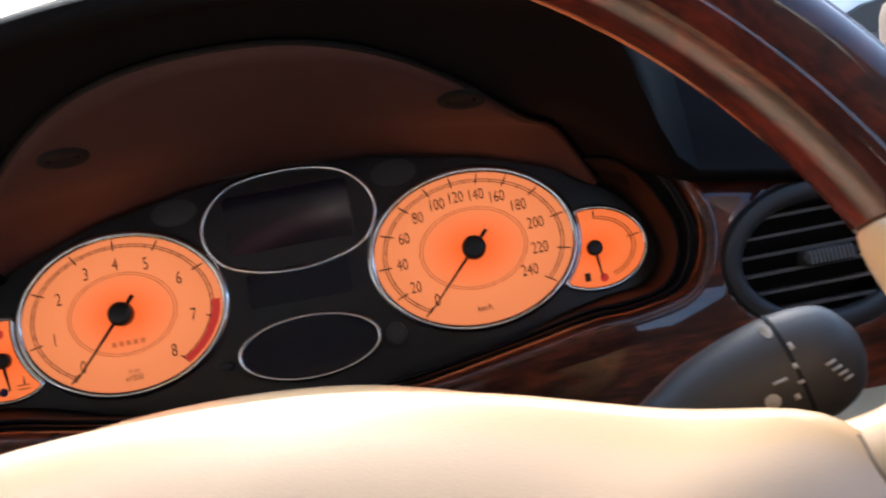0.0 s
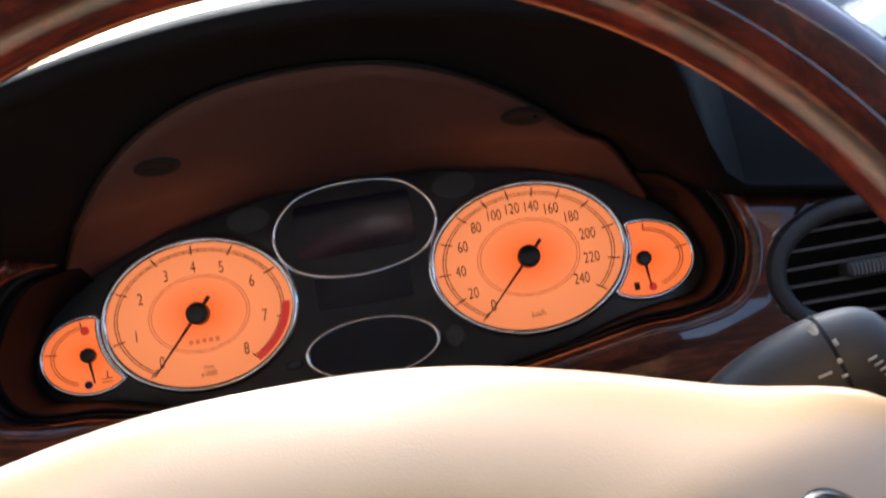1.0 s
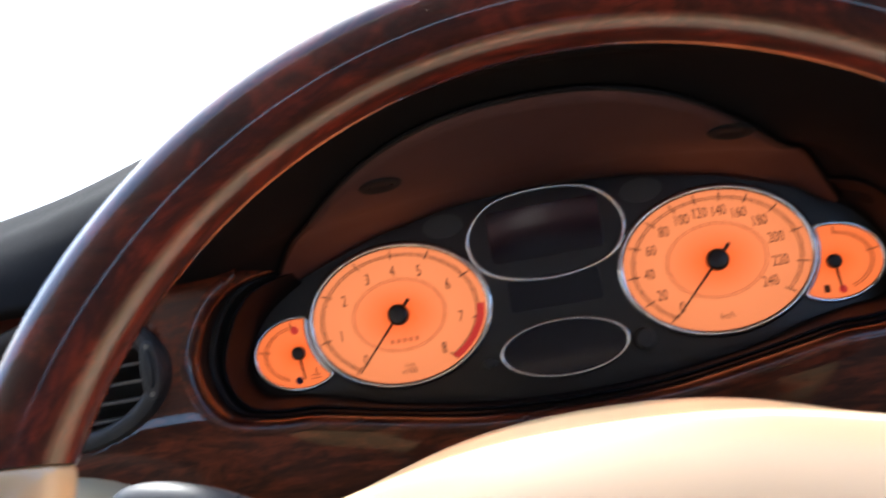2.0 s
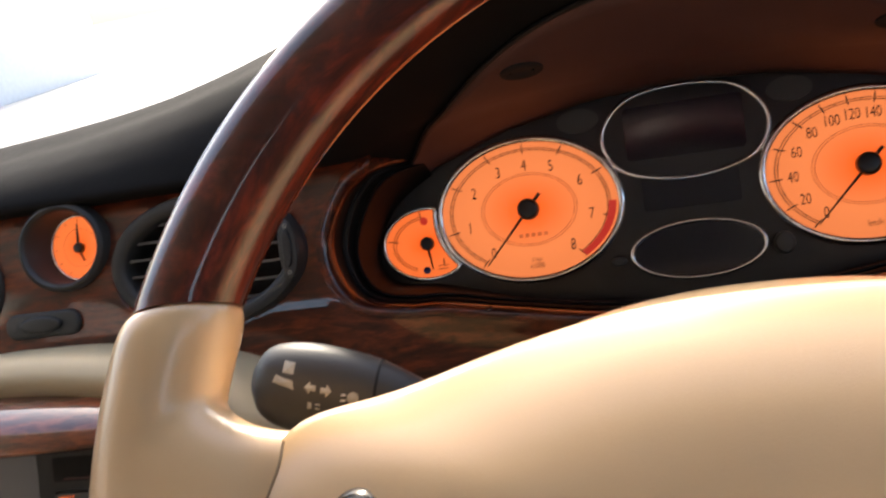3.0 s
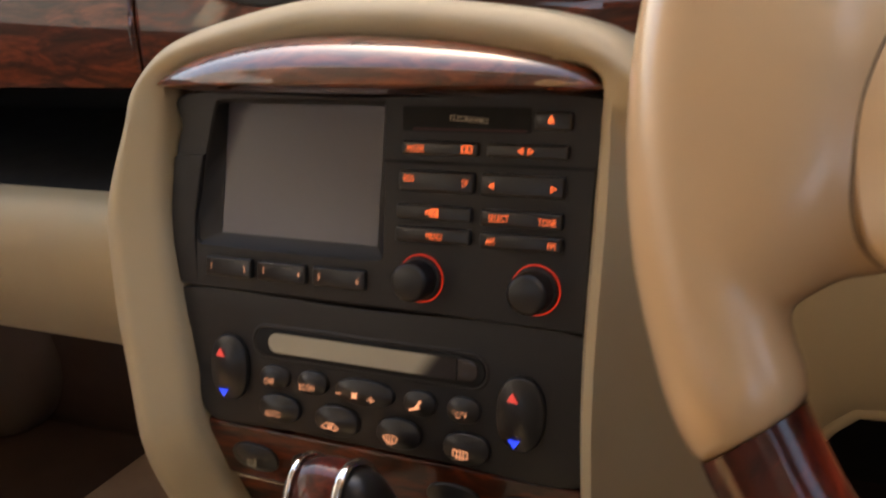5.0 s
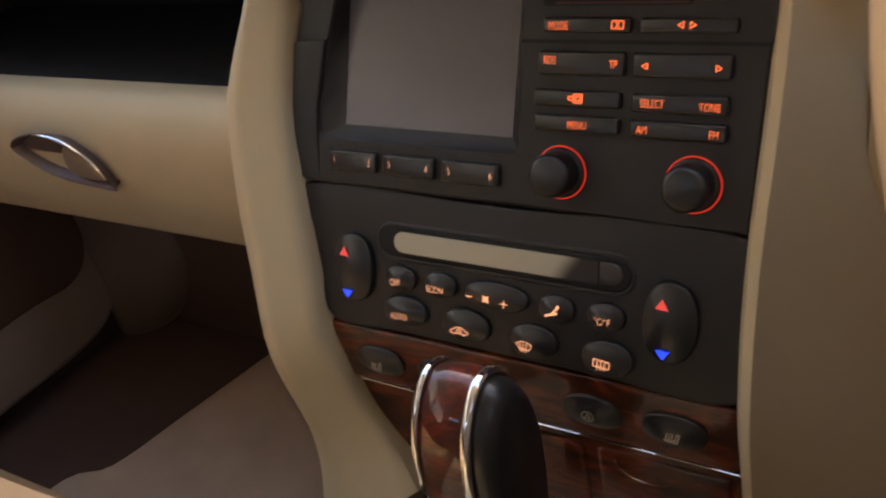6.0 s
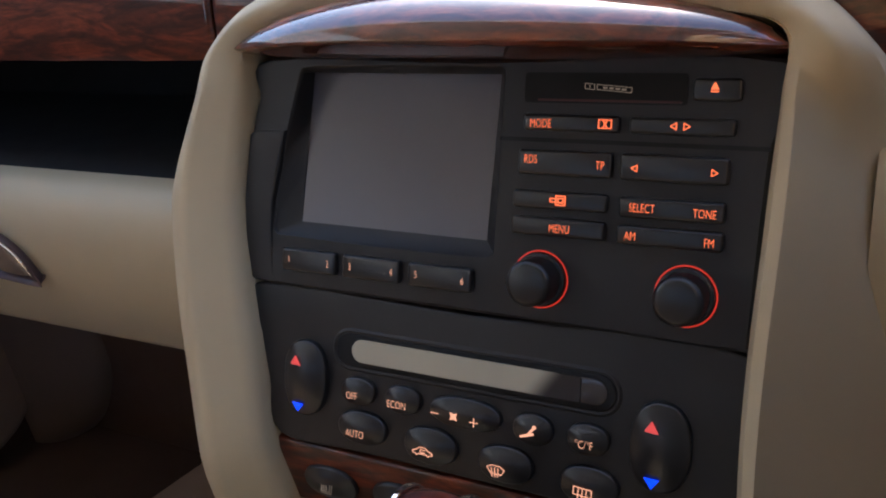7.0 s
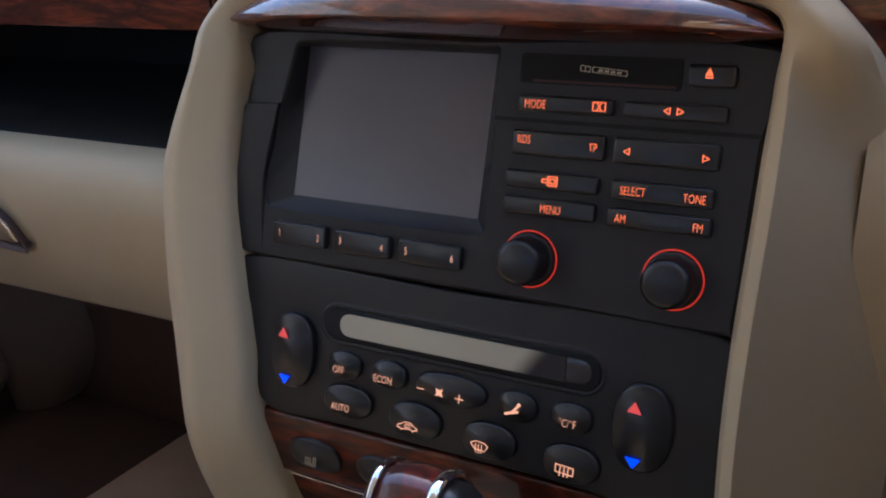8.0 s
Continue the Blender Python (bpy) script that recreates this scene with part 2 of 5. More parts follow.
def block(x0, x1, y0, y1, z0, z1, b=0.0):
    bm = bmesh.new()
    bmesh.ops.create_cube(bm, size=1)
    for v in bm.verts:
        v.co = ((x0 + x1) / 2 + v.co.x * (x1 - x0), (y0 + y1) / 2 + v.co.y * (y1 - y0), (z0 + z1) / 2 + v.co.z * (z1 - z0))
    if b:
        bmesh.ops.bevel(bm, geom=bm.edges[:], offset=b, segments=2, affect="EDGES", profile=0.5)
    return bm


def wedge(pts):
    """A thin flat polygon in the face plane: pts (x, y), counter-clockwise, and two heights."""
    line, z0, z1 = pts
    return loft([[(x, y, z0) for x, y in line], [(x, y, z1) for x, y in line]])


_letters = {}


def letters(name, text, size, mat, parent, x, y, z, squeeze=0.8, label="", turn=0.0):
    """Raised print in the built-in font, centred on x, y."""
    key = (text, round(size, 5), round(squeeze, 3), mat.name)
    if key not in _letters:
        cu = bpy.data.curves.new("print", "FONT")
        cu.body, cu.size, cu.extrude, cu.resolution_u = text, 1.0, 0.0, 3
        cu.offset = -0.011 if "legend" in mat.name else 0.0
        cu.align_x, cu.align_y = "CENTER", "CENTER"
        tmp = bpy.data.objects.new("print", cu)
        scene.collection.objects.link(tmp)
        bpy.context.view_layer.update()
        me = bpy.data.meshes.new_from_object(tmp.evaluated_get(bpy.context.evaluated_depsgraph_get()))
        bpy.data.objects.remove(tmp)
        bpy.data.curves.remove(cu)
        me.transform(Matrix.Diagonal((size * squeeze, size, size, 1)))
        me.materials.clear()
        me.materials.append(mat)
        me.name = name
        _letters[key] = me
    return part(name, _letters[key], mat, parent, label, at=pose(x, y, z, 0, 0, turn))


def bars(name, rows, mat, parent, z, label=""):
    """Print too small to read: one thin bar a row. rows: (x, y, width, height)."""
    bm = bmesh.new()
    for x, y, w, h in rows:
        loft([[(x - w / 2, y - h / 2, z), (x + w / 2, y - h / 2, z), (x + w / 2, y + h / 2, z), (x - w / 2, y + h / 2, z)],
              [(x - w / 2, y - h / 2, z + 0.0002), (x + w / 2, y - h / 2, z + 0.0002), (x + w / 2, y + h / 2, z + 0.0002), (x - w / 2, y + h / 2, z + 0.0002)]], bm=bm)
    return part(name, bm, mat, parent, label, smooth=False)


def strokes(name, lines, width, mat, parent, z, label="", at=None):
    """A line drawing laid on a face: each line a list of (x, y)."""
    bm = bmesh.new()
    for ln in lines:
        tube_pts = [(x, y, z) for x, y in ln]
        for a, b in zip(tube_pts, tube_pts[1:]):
            d = Vector(b) - Vector(a)
            if d.length < 1e-6:
                continue
            s = Vector((-d.y, d.x, 0)).normalized() * width / 2
            e = d.normalized() * width * 0.4
            q = [Vector(a) - e + s, Vector(a) - e - s, Vector(b) + e - s, Vector(b) + e + s]
            loft([[tuple(p) for p in q], [tuple(p + Vector((0, 0, 0.0002))) for p in q]], bm=bm)
    return part(name, bm, mat, parent, label, smooth=False, at=at)


def smoothstep(a, b, x):
    t = min(1, max(0, (x - a) / (b - a)))
    return t * t * (3 - 2 * t)


# ---- the cabin round the camera ----
ID = Matrix.Identity(4)
MID = -0.36          # the car's centre line
CL = plane_frame((0, 0, 0.75), 22)
CO = plane_frame((MID, -0.181, 0.590), 21.9)
LOW = plane_frame((MID + 0.004, -0.181 - 0.066 * math.sin(radians(21.9)), 0.590 - 0.066 * math.cos(radians(21.9))), 0)
WH = plane_frame((0.0067, -0.3025, 0.7634), 30.67)

solid("ground", block(-60, 60, -60, 60, -0.25, -0.05), surface("asphalt", (0.50, 0.49, 0.47), 0.9, grain=60, relief=0.5), ID,
      "pale worn yard surface outside the car", "ground", kind="structure")
# added out of view so the walnut reflects a warm tone, not sky
solid("wall_warm_reflector", block(-4.2, -4.0, -7.0, -0.5, -0.05, 3.6), surface("pale plaster", (0.78, 0.68, 0.56), 0.9, grain=30, relief=0.4, var=0.2), ID, "unseen pale plaster wall added to warm the walnut's reflections", "wall", kind="structure")
solid("floor", block(-1.15, 0.45, -1.95, 0.55, 0.14, 0.20), CARPET, ID, "dark brown carpeted car floor", "floor", kind="structure")
solid("ceiling", block(-1.13, 0.28, -1.95, -0.32, 1.27, 1.33, 0.02), CLOTH, ID, "pale cloth roof lining", "ceiling", kind="structure")
solid("ceiling", block(0.28, 0.46, -1.95, -0.52, 1.272, 1.328, 0.005), CLOTH, ID, "pale cloth roof lining over the door", "ceiling", kind="structure")
solid("wall_rear", block(-1.13, 0.46, -2.0, -1.92, 0.15, 1.17), BROWN, ID, "plain brown rear of the cabin", "wall", kind="structure")
for xa, xb in ((-1.13, -0.92), (0.25, 0.46)):
    solid("wall_rear_pillar", block(xa, xb, -2.0, -1.92, 1.17, 1.30), CLOTH, ID, "plain pale pillar beside the rear window", "wall", kind="structure")
solid("trim", block(-1.145, -1.085, -0.98, -0.84, 0.88, 1.24, 0.01), CLOTH, ID, "pale cloth covered roof pillar", "pillar", kind="structure")
solid("wall_left", block(-1.15, -1.08, -1.95, 0.50, 0.15, 0.84, 0.015), BROWN, ID, "brown trimmed lower door side", "wall", kind="structure")
solid("wall_right", block(0.41, 0.48, 0.20, 0.55, 0.15, 0.73, 0.015), BROWN, ID, "brown trimmed lower door side", "wall", kind="structure")
solid("wall_right_middle", block(0.41, 0.48, -0.20, 0.20, 0.15, 0.82, 0.015), BROWN, ID, "brown trimmed driver's door side", "wall", kind="structure")
# added out of view to keep rear light off the wheel and console
solid("wall_rear_light_block", block(-0.27, 0.41, -0.86, -0.80, 0.20, 0.93), VOID, ID, "unseen black wall added behind the driver to block rear light", "wall", kind="structure")
solid("wall_right_rear", block(0.41, 0.48, -0.42, -0.20, 0.15, 0.86, 0.015), BROWN, ID, "brown trimmed driver's door side", "wall", kind="structure")
solid("wall_right_low", block(0.41, 0.48, -1.95, -0.42, 0.15, 0.985, 0.015), BROWN, ID, "brown trimmed rear door side", "wall", kind="structure")
# added out of view; with the raised sill it leaves one reflected slit
solid("wall_right_light_block", block(0.415, 0.475, -0.76, -0.42, 1.055, 1.22, 0.015), BROWN, ID, "unseen brown wall added to narrow the side window to a slit", "wall", kind="structure")
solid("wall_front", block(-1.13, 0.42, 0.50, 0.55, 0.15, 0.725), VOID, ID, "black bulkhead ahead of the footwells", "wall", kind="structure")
for xs, front in (((-1.14, -1.09), -0.32), ((0.42, 0.47), -0.52)):
    solid("wall_side_rear", block(xs[0], xs[1], -1.95, -1.66, 0.84, 1.24, 0.01), CLOTH, ID, "plain pale rear pillar of the cabin", "wall", kind="structure")
    solid("trim", block(xs[0], xs[1], -1.95, front, 1.22, 1.30, 0.01), CLOTH, ID, "pale cloth covered roof rail", "roof rail", kind="structure")


# ---- dashboard ----
def clus_top(x):
    a = abs(x)
    pts = [(0, 0.063), (0.05, 0.060), (0.10, 0.050), (0.14, 0.036), (0.17, 0.018), (0.30, 0.010)]
    for (xa, va), (xb, vb) in zip(pts, pts[1:]):
        if a <= xb:
            return va + (vb - va) * (a - xa) / (xb - xa)
    return 0.01


def fascia_mid(x):
    return 0.7675 + (0.7285 - 0.7675) * smoothstep(-0.22, 0.18, x)


def fascia_y(x, z):
    return -0.070 + 0.020 * smoothstep(-0.30, -0.10, x) + (z - 0.745) * 0.364


def fascia_top(x):
    return fascia_mid(x) + 0.037 - 0.012 * smoothstep(0.45, 0.8, -x) + 0.0115 * smoothstep(0.05, 0.15, x) * (1 - smoothstep(0.17, 0.27, x))


def pad_height(x):
    return 0.799 + 0.099 * math.exp(-(x / (0.255 if x > 0 else 0.300)) ** 2) + 0.0145 * smoothstep(-0.22, -0.50, x) - 0.006 * smoothstep(-0.60, -1.05, x) - 0.045 * smoothstep(0.15, 0.45, x)


def pad_profile(x):
    h, zt = pad_height(x), fascia_top(x)
    yf = fascia_y(x, zt)
    plain = [(yf + 0.008, zt - 0.003), (yf - 0.002, zt - 0.002), (yf - 0.009, zt + 0.001), (yf - 0.013, zt + 0.005), (yf - 0.010, zt + 0.010),
             (yf + 0.002, zt + 0.3 * (h - zt) + 0.010), (yf + 0.022, zt + 0.7 * (h - zt) + 0.006), (yf + 0.06, h + 0.002), (0.12, h - 0.002), (0.52, 0.730)]
    vt = clus_top(x)
    s, c = math.sin(radians(22)), math.cos(radians(22))
    hood = [(vt * s, 0.75 + vt * c), (-0.022, 0.818 + (vt - 0.05) * 0.6), (-0.052, 0.838 + (h - 0.897) * 0.8), (-0.105, h - 0.017), (-0.117, h - 0.011), (-0.119, h - 0.005),
            (-0.112, h), (-0.06, h + 0.002), (0.12, h - 0.012), (0.52, 0.730)]
    w = 1 - smoothstep(0.135, 0.195, abs(x))
    return [(a * (1 - w) + p * w, b * (1 - w) + q * w) for (a, b), (p, q) in zip(plain, hood)]


def pad_mesh():
    xs = [-1.08 + i * 0.012 for i in range(125)]
    rings = []
    for x in xs:
        prof = spline(pad_profile(x), 4)
        rings.append([(x, y, z) for y, z in prof])
    return loft(rings, False)


solid("dashboard_top", pad_mesh(), PAD, ID, "charcoal soft-skinned dashboard top with a domed instrument hood", "dashboard", kind="structure")
# added sheet: stops light leaks and puts shade behind the dashboard's gaps
solid("wall_dash_blackout", block(-1.08, 0.42, 0.075, 0.085, 0.30, 0.79), VOID, ID, "black sheet added behind the dashboard to darken its gaps", "wall", kind="structure")

FACE = [(0, 0.063), (-0.05, 0.060), (-0.10, 0.050), (-0.14, 0.036), (-0.170, 0.018), (-0.185, -0.005), (-0.186, -0.024), (-0.174, -0.038), (-0.152, -0.0415),
        (-0.130, -0.046), (-0.10, -0.055), (-0.05, -0.062), (0, -0.064)]
FACE = spline(FACE + [(-x, y) for x, y in FACE[-2:0:-1]], 5, True)


def both_sides(half):
    return spline(half + [(-x, y) for x, y in half[-2:0:-1]], 5, True)


# the front edge of the ledge round the dials, and the edge of the walnut beyond it
EDGE = both_sides([(0, 0.063), (-0.05, 0.060), (-0.10, 0.050), (-0.138, 0.036), (-0.166, 0.020), (-0.1795, -0.003), (-0.1810, -0.0215), (-0.171, -0.0368), (-0.152, -0.0408),
                   (-0.1335, -0.0415), (-0.102, -0.0478), (-0.05, -0.0557), (0, -0.0577)])
WOOD = both_sides([(0, 0.0635), (-0.05, 0.0605), (-0.10, 0.0512), (-0.142, 0.0385), (-0.174, 0.0235), (-0.1885, -0.001), (-0.1885, -0.0215), (-0.1775, -0.0395), (-0.154, -0.0453),
                   (-0.1335, -0.0462), (-0.10, -0.0520), (-0.05, -0.0598), (0, -0.0618)])


def in_oval(x, y, cx, cy, rx, ry):
    return ((x - cx) / rx) ** 2 + ((y - cy) / ry) ** 2 < 1


def inside(line, x, y):
    hit = False
    for (ax, ay), (bx, by) in zip(line, line[1:] + line[:1]):
        if (ay > y) != (by > y) and x < (bx - ax) * (y - ay) / (by - ay) + ax:
            hit = not hit
    return hit


def divider(z):
    return -0.5065 - 0.037 * smoothstep(0.80, 0.735, z) if z < 0.80 else -0.5065


def z_low_main(x):
    return 0.686 - 0.026 * smoothstep(-0.25, 0.0, x)


VENTS = [(-0.4432, 0.7675, 0.0582, 0.0352), (-0.2588, 0.7675, 0.0575, 0.0350), (0.2412, 0.7350, 0.0470, 0.0330)]
CLOCK = (-0.3432, 0.785, 0.0272, 0.0232)
CUT = [(px + (qx - px) * 0.0040 * g, py + (qy - py) * 0.0040 * g) for (px, py), (qx, qy), g in
       [(p, q, 0.15 + 0.85 * (1 - smoothstep(0.022, 0.040, p[1]))) for p, q in zip(WOOD, grown(WOOD, 1.0))]]
CLINV = CL.inverted()
CUTD = [(a[0] + (b[0] - a[0]) * k / 6, a[1] + (b[1] - a[1]) * k / 6) for a, b in zip(CUT, CUT[1:] + CUT[:1]) for k in range(6)]


def fascia_out(u, v):
    """How far the fascia stands before the cluster's face at a point of that face."""
    s, c = math.sin(radians(22)), math.cos(radians(22))
    n = 0.055
    for _ in range(6):
        z = 0.75 + c * v + s * n
        z0, z1 = z_low_main(u), fascia_top(u)
        t = min(1, max(0, (z - z0) / (z1 - z0)))
        n = (s * v - fascia_y(u, z) + 0.010 * math.sin(math.pi * t) ** 0.8) / c
    return n


def fascia_mesh(left, right, nx, nz, z_low):
    bm = bmesh.new()
    grid = []
    for j in range(-2, nz + 3):
        row = []
        for i in range(nx + 1):
            t = min(1, max(0, j / nz))
            s = i / nx
            xl = left(0.75)
            x = xl + (right(0.75) - xl) * s
            z0, z1 = z_low(x), fascia_top(x)
            z = z0 + (z1 - z0) * t
            x = left(z) + (right(z) - left(z)) * s
            y = fascia_y(x, z) - 0.010 * math.sin(math.pi * t) ** 0.8
            if j < 0 or j > nz:
                k = -j if j < 0 else j - nz
                y += 0.006 * k
                z += (-1 if j < 0 else 1) * 0.002 * k
            row.append(bm.verts.new((x, y, z)))
        grid.append(row)
    for a, b in zip(grid, grid[1:]):
        for i in range(nx):
            q = (a[i], a[i + 1], b[i + 1], b[i])
            if any(all(in_oval(v.co.x, v.co.z, vx, vz, rx - 0.0015, rz - 0.0015) for v in q) for vx, vz, rx, rz in VENTS + [CLOCK]):
                continue
            # the hood stands on the cluster here, and no walnut shows above it
            mx, mz = sum(v.co.x for v in q) / 4, sum(v.co.z for v in q) / 4
            if (-0.153 < mx < 0.168 and mz > 0.755) or (-0.166 < mx < 0 and mz > 0.788):
                continue
            loc = [CLINV @ v.co for v in q]
            if all(inside(CUT, p.x, p.y) for p in loc):
                continue
            bm.faces.new(q)
    # the edges of the openings follow the vents, the clock and the outline of the cluster
    for v in bm.verts:
        for vx, vz, rx, rz in VENTS + [CLOCK]:
            f = math.hypot((v.co.x - vx) / (rx - 0.0015), (v.co.z - vz) / (rz - 0.0015))
            if v.link_faces and 0.01 < f < 1:
                v.co.x, v.co.z = vx + (v.co.x - vx) / f, vz + (v.co.z - vz) / f
        p = CLINV @ v.co
        if v.link_faces and abs(p.x) < 0.23 and inside(CUT, p.x, p.y):
            u, w = min(CUTD, key=lambda k: (k[0] - p.x) ** 2 + (k[1] - p.y) ** 2)
            v.co = CL @ Vector((u, w, p.z))
    bmesh.ops.delete(bm, geom=[v for v in bm.verts if not v.link_faces], context="VERTS")
    return bm


fas = thing("dash_fascia", ID, "glossy burr walnut fascia round the vents and dials", "fascia")
main = part("main_panel", fascia_mesh(divider, lambda z: 0.40, 340, 44, z_low_main), WALNUT, fas, "walnut panel with vent and dial openings")
main.modifiers.new("thickness", "SOLIDIFY").thickness = 0.004
side = part("passenger_panel", fascia_mesh(lambda z: -1.07, lambda z: divider(z) - 0.003, 110, 30, lambda x: 0.686), WALNUT, fas, "plain walnut panel before the passenger")
side.modifiers.new("thickness", "SOLIDIFY").thickness = 0.004


# ---- instrument cluster ----
def ring_profile(r, n=8, z=0.0):
    return [(-r + 2 * r * (0.5 - 0.5 * math.cos(math.pi * k / n)), z + r * math.sin(math.pi * k / n)) for k in range(n + 1)]


def dial_point(a, f, rx, ry):
    r = f / math.hypot(math.cos(a) / rx, math.sin(a) / ry)
    return r * math.cos(a), r * math.sin(a)


def tick_mesh(a, f0, f1, w, rx, ry, z):
    x0, y0 = dial_point(a, f0, rx, ry)
    x1, y1 = dial_point(a, f1, rx, ry)
    d = Vector((x1 - x0, y1 - y0)).normalized()
    s = Vector((-d.y, d.x)) * w / 2
    line = [(x0 + s.x, y0 + s.y), (x0 - s.x, y0 - s.y), (x1 - s.x, y1 - s.y), (x1 + s.x, y1 + s.y)]
    return wedge((line, z, z + 0.0003))


def arc_mesh(f, w, a0, a1, rx, ry, z, n=60):
    bm = bmesh.new()
    a = [radians(a0 + (a1 - a0) * k / n) for k in range(n + 1)]
    inner = [dial_point(q, f, rx, ry) for q in a]
    outer = [dial_point(q, f + w, rx, ry) for q in a]
    rings = [[(x, y, z) for x, y in inner], [(x, y, z) for x, y in outer]]
    return loft(rings, False, bm=bm)


def needle_mesh(a, tip, tail, z):
    d = Vector((math.cos(a), math.sin(a)))
    s = Vector((-d.y, d.x))
    q = [d * tip + s * 0.0003, d * tip - s * 0.0003, -d * tail - s * 0.0010, -d * tail + s * 0.0010]
    return loft([[(p.x, p.y, z) for p in q], [(p.x, p.y, z + 0.0008) for p in q]])


def hub_mesh(r, z0, z1):
    return prism(oval(0, 0, r, r, 28), z0, z1, r * 0.35)


def big_dial(name, label, parent, x, step, reach, count, words, minor, needle_a, hubr=0.0062):
    """step(k): the angle of the kth numeral; reach(k): how far out it stands."""
    rx, ry = 0.0503, 0.0381
    face = part(name, prism(oval(0, 0, rx + 0.001, ry + 0.001, 72), 0.0002, 0.0012), DIAL, parent, label, at=pose(x, 0, 0))
    part("chrome_ring", sweep(oval(0, 0, rx + 0.0022, ry + 0.0022, 96), ring_profile(0.0022, 8, 0.001)), CHROME, face, "thin polished chrome ring")
    for k in range(count + 1):
        a = radians(step(k))
        part("tick", tick_mesh(a, 0.85, 0.985, 0.0007, rx, ry, 0.0014), INK, face)
        px, py = dial_point(a, reach(k), rx, ry)
        letters("numeral", words[k], 0.0092 if len(words[k]) == 1 else 0.0084, INK, face, px, py, 0.0016, 0.70)
    n = count * minor
    bm = bmesh.new()
    for k in range(n + 1):
        if k % minor:
            a = radians(step(k / minor))
            x0, y0 = dial_point(a, 0.875, rx, ry)
            x1, y1 = dial_point(a, 0.92, rx, ry)
            d = Vector((x1 - x0, y1 - y0)).normalized() * 0.0001
            s = Vector((-d.y, d.x)) * 1.6
            q = [(x0 + s.x, y0 + s.y), (x0 - s.x, y0 - s.y), (x1 - s.x, y1 - s.y), (x1 + s.x, y1 + s.y)]
            loft([[(u, v, 0.0014) for u, v in q], [(u, v, 0.0016) for u, v in q]], bm=bm)
    part("minor_scale", bm, INK, face)
    for f in (0.885, 0.915):
        part("scale_line", arc_mesh(f, 0.010, 225, step(count), rx, ry, 0.0015), INK, face)
    for f in (0.515, 0.545):
        part("inner_line", arc_mesh(f, 0.006, 0, 360, rx, ry, 0.0015, 90), INK, face)
    part("needle", needle_mesh(radians(needle_a), 0.040, 0.011, 0.0042), INK, face)
    part("hub", hub_mesh(hubr, 0.0014, 0.0075), SATIN, face)
    return face


def small_dial(name, label, parent, x, y, flip, needle_a):
    rx, ry = 0.0255, 0.0195
    line = [(u, v) for u, v in oval(0, 0, rx, ry, 80)]
    # the big dial beside it bites a curve out of this one
    bite = []
    for u, v in line:
        gx = -flip * 0.0605
        q = math.hypot((u - gx) / 0.0562, (v + y) / 0.0440)
        if q < 1:
            bite.append((gx + flip * 0.0562 * math.sqrt(max(0, 1 - ((v + y) / 0.0440) ** 2)), v))
        else:
            bite.append((u, v))
    face = part(name, prism(bite, 0.0002, 0.0012), SUBDIAL, parent, label, at=pose(x, y, 0))
    part("chrome_ring", sweep(grown(bite, 0.0014), ring_profile(0.0014, 6, 0.001)), CHROME, face, "thin polished chrome ring")
    a0, a1 = (80, -62) if flip > 0 else (100, 242)
    for f in (0.76, 0.82):
        part("scale_line", arc_mesh(f, 0.02, a0, a1, rx, ry, 0.0014, 24), INK, face)
    part("tick", tick_mesh(radians((a0 + a1) / 2), 0.70, 0.97, 0.0006, rx, ry, 0.0014), INK, face)
    part("tick", tick_mesh(radians(a0), 0.78, 0.97, 0.0006, rx, ry, 0.0014), INK, face)
    part("needle", needle_mesh(radians(needle_a), 0.0155, 0.002, 0.0034), INK, face)
    part("hub", hub_mesh(0.0040, 0.0014, 0.0060), SATIN, face)
    lamp = BLUEL if flip < 0 else REDZONE
    part("end_dot", prism(oval(0.0022 * flip, -0.0155, 0.0022, 0.0022, 16), 0.0013, 0.0017), lamp if flip > 0 else surface("blue dot", (0.03, 0.03, 0.16), 0.5, relief=0.0), face)
    if flip < 0:
        part("end_dot", prism(oval(-0.001, 0.0135, 0.0024, 0.0024, 16), 0.0013, 0.0017), REDZONE, face)
        bars("mark", [(0.008, -0.0155, 0.006, 0.0005), (0.008, -0.0135, 0.006, 0.0005), (0.0085, -0.0115, 0.0007, 0.0040)], INK, face, 0.0014)
    else:
        bars("pump_mark", [(-0.006, -0.014, 0.0030, 0.0042)], INK, face, 0.0014)
    return face


clu = thing("instrument_cluster", CL, "black instrument cluster with orange lit oval dials", "instrument cluster")
part("face_plate", prism(FACE, -0.006, 0.0), SATIN, clu)


def bezel_ring(a, b, k, d, z, from_wood=0):
    """One line round the dials, k of the way from outline a to b and d outward; z out of the face or, from_wood, out of the fascia."""
    mid = [(p[0] + (q[0] - p[0]) * k, p[1] + (q[1] - p[1]) * k) for p, q in zip(a, b)]
    ring = []
    for (px, py), (qx, qy), (fx, fy) in zip(mid, grown(mid, 1.0), FACE):
        f = 1 - smoothstep(0.022, 0.040, fy)
        g = 0.15 + 0.85 * f
        x, y = px + (qx - px) * d * g, py + (qy - py) * d * g
        if fy < 0.033:
            ring.append((x, y, (z + (fascia_out(x, y) if from_wood else 0)) * (0.06 + 0.94 * f)))
    return ring


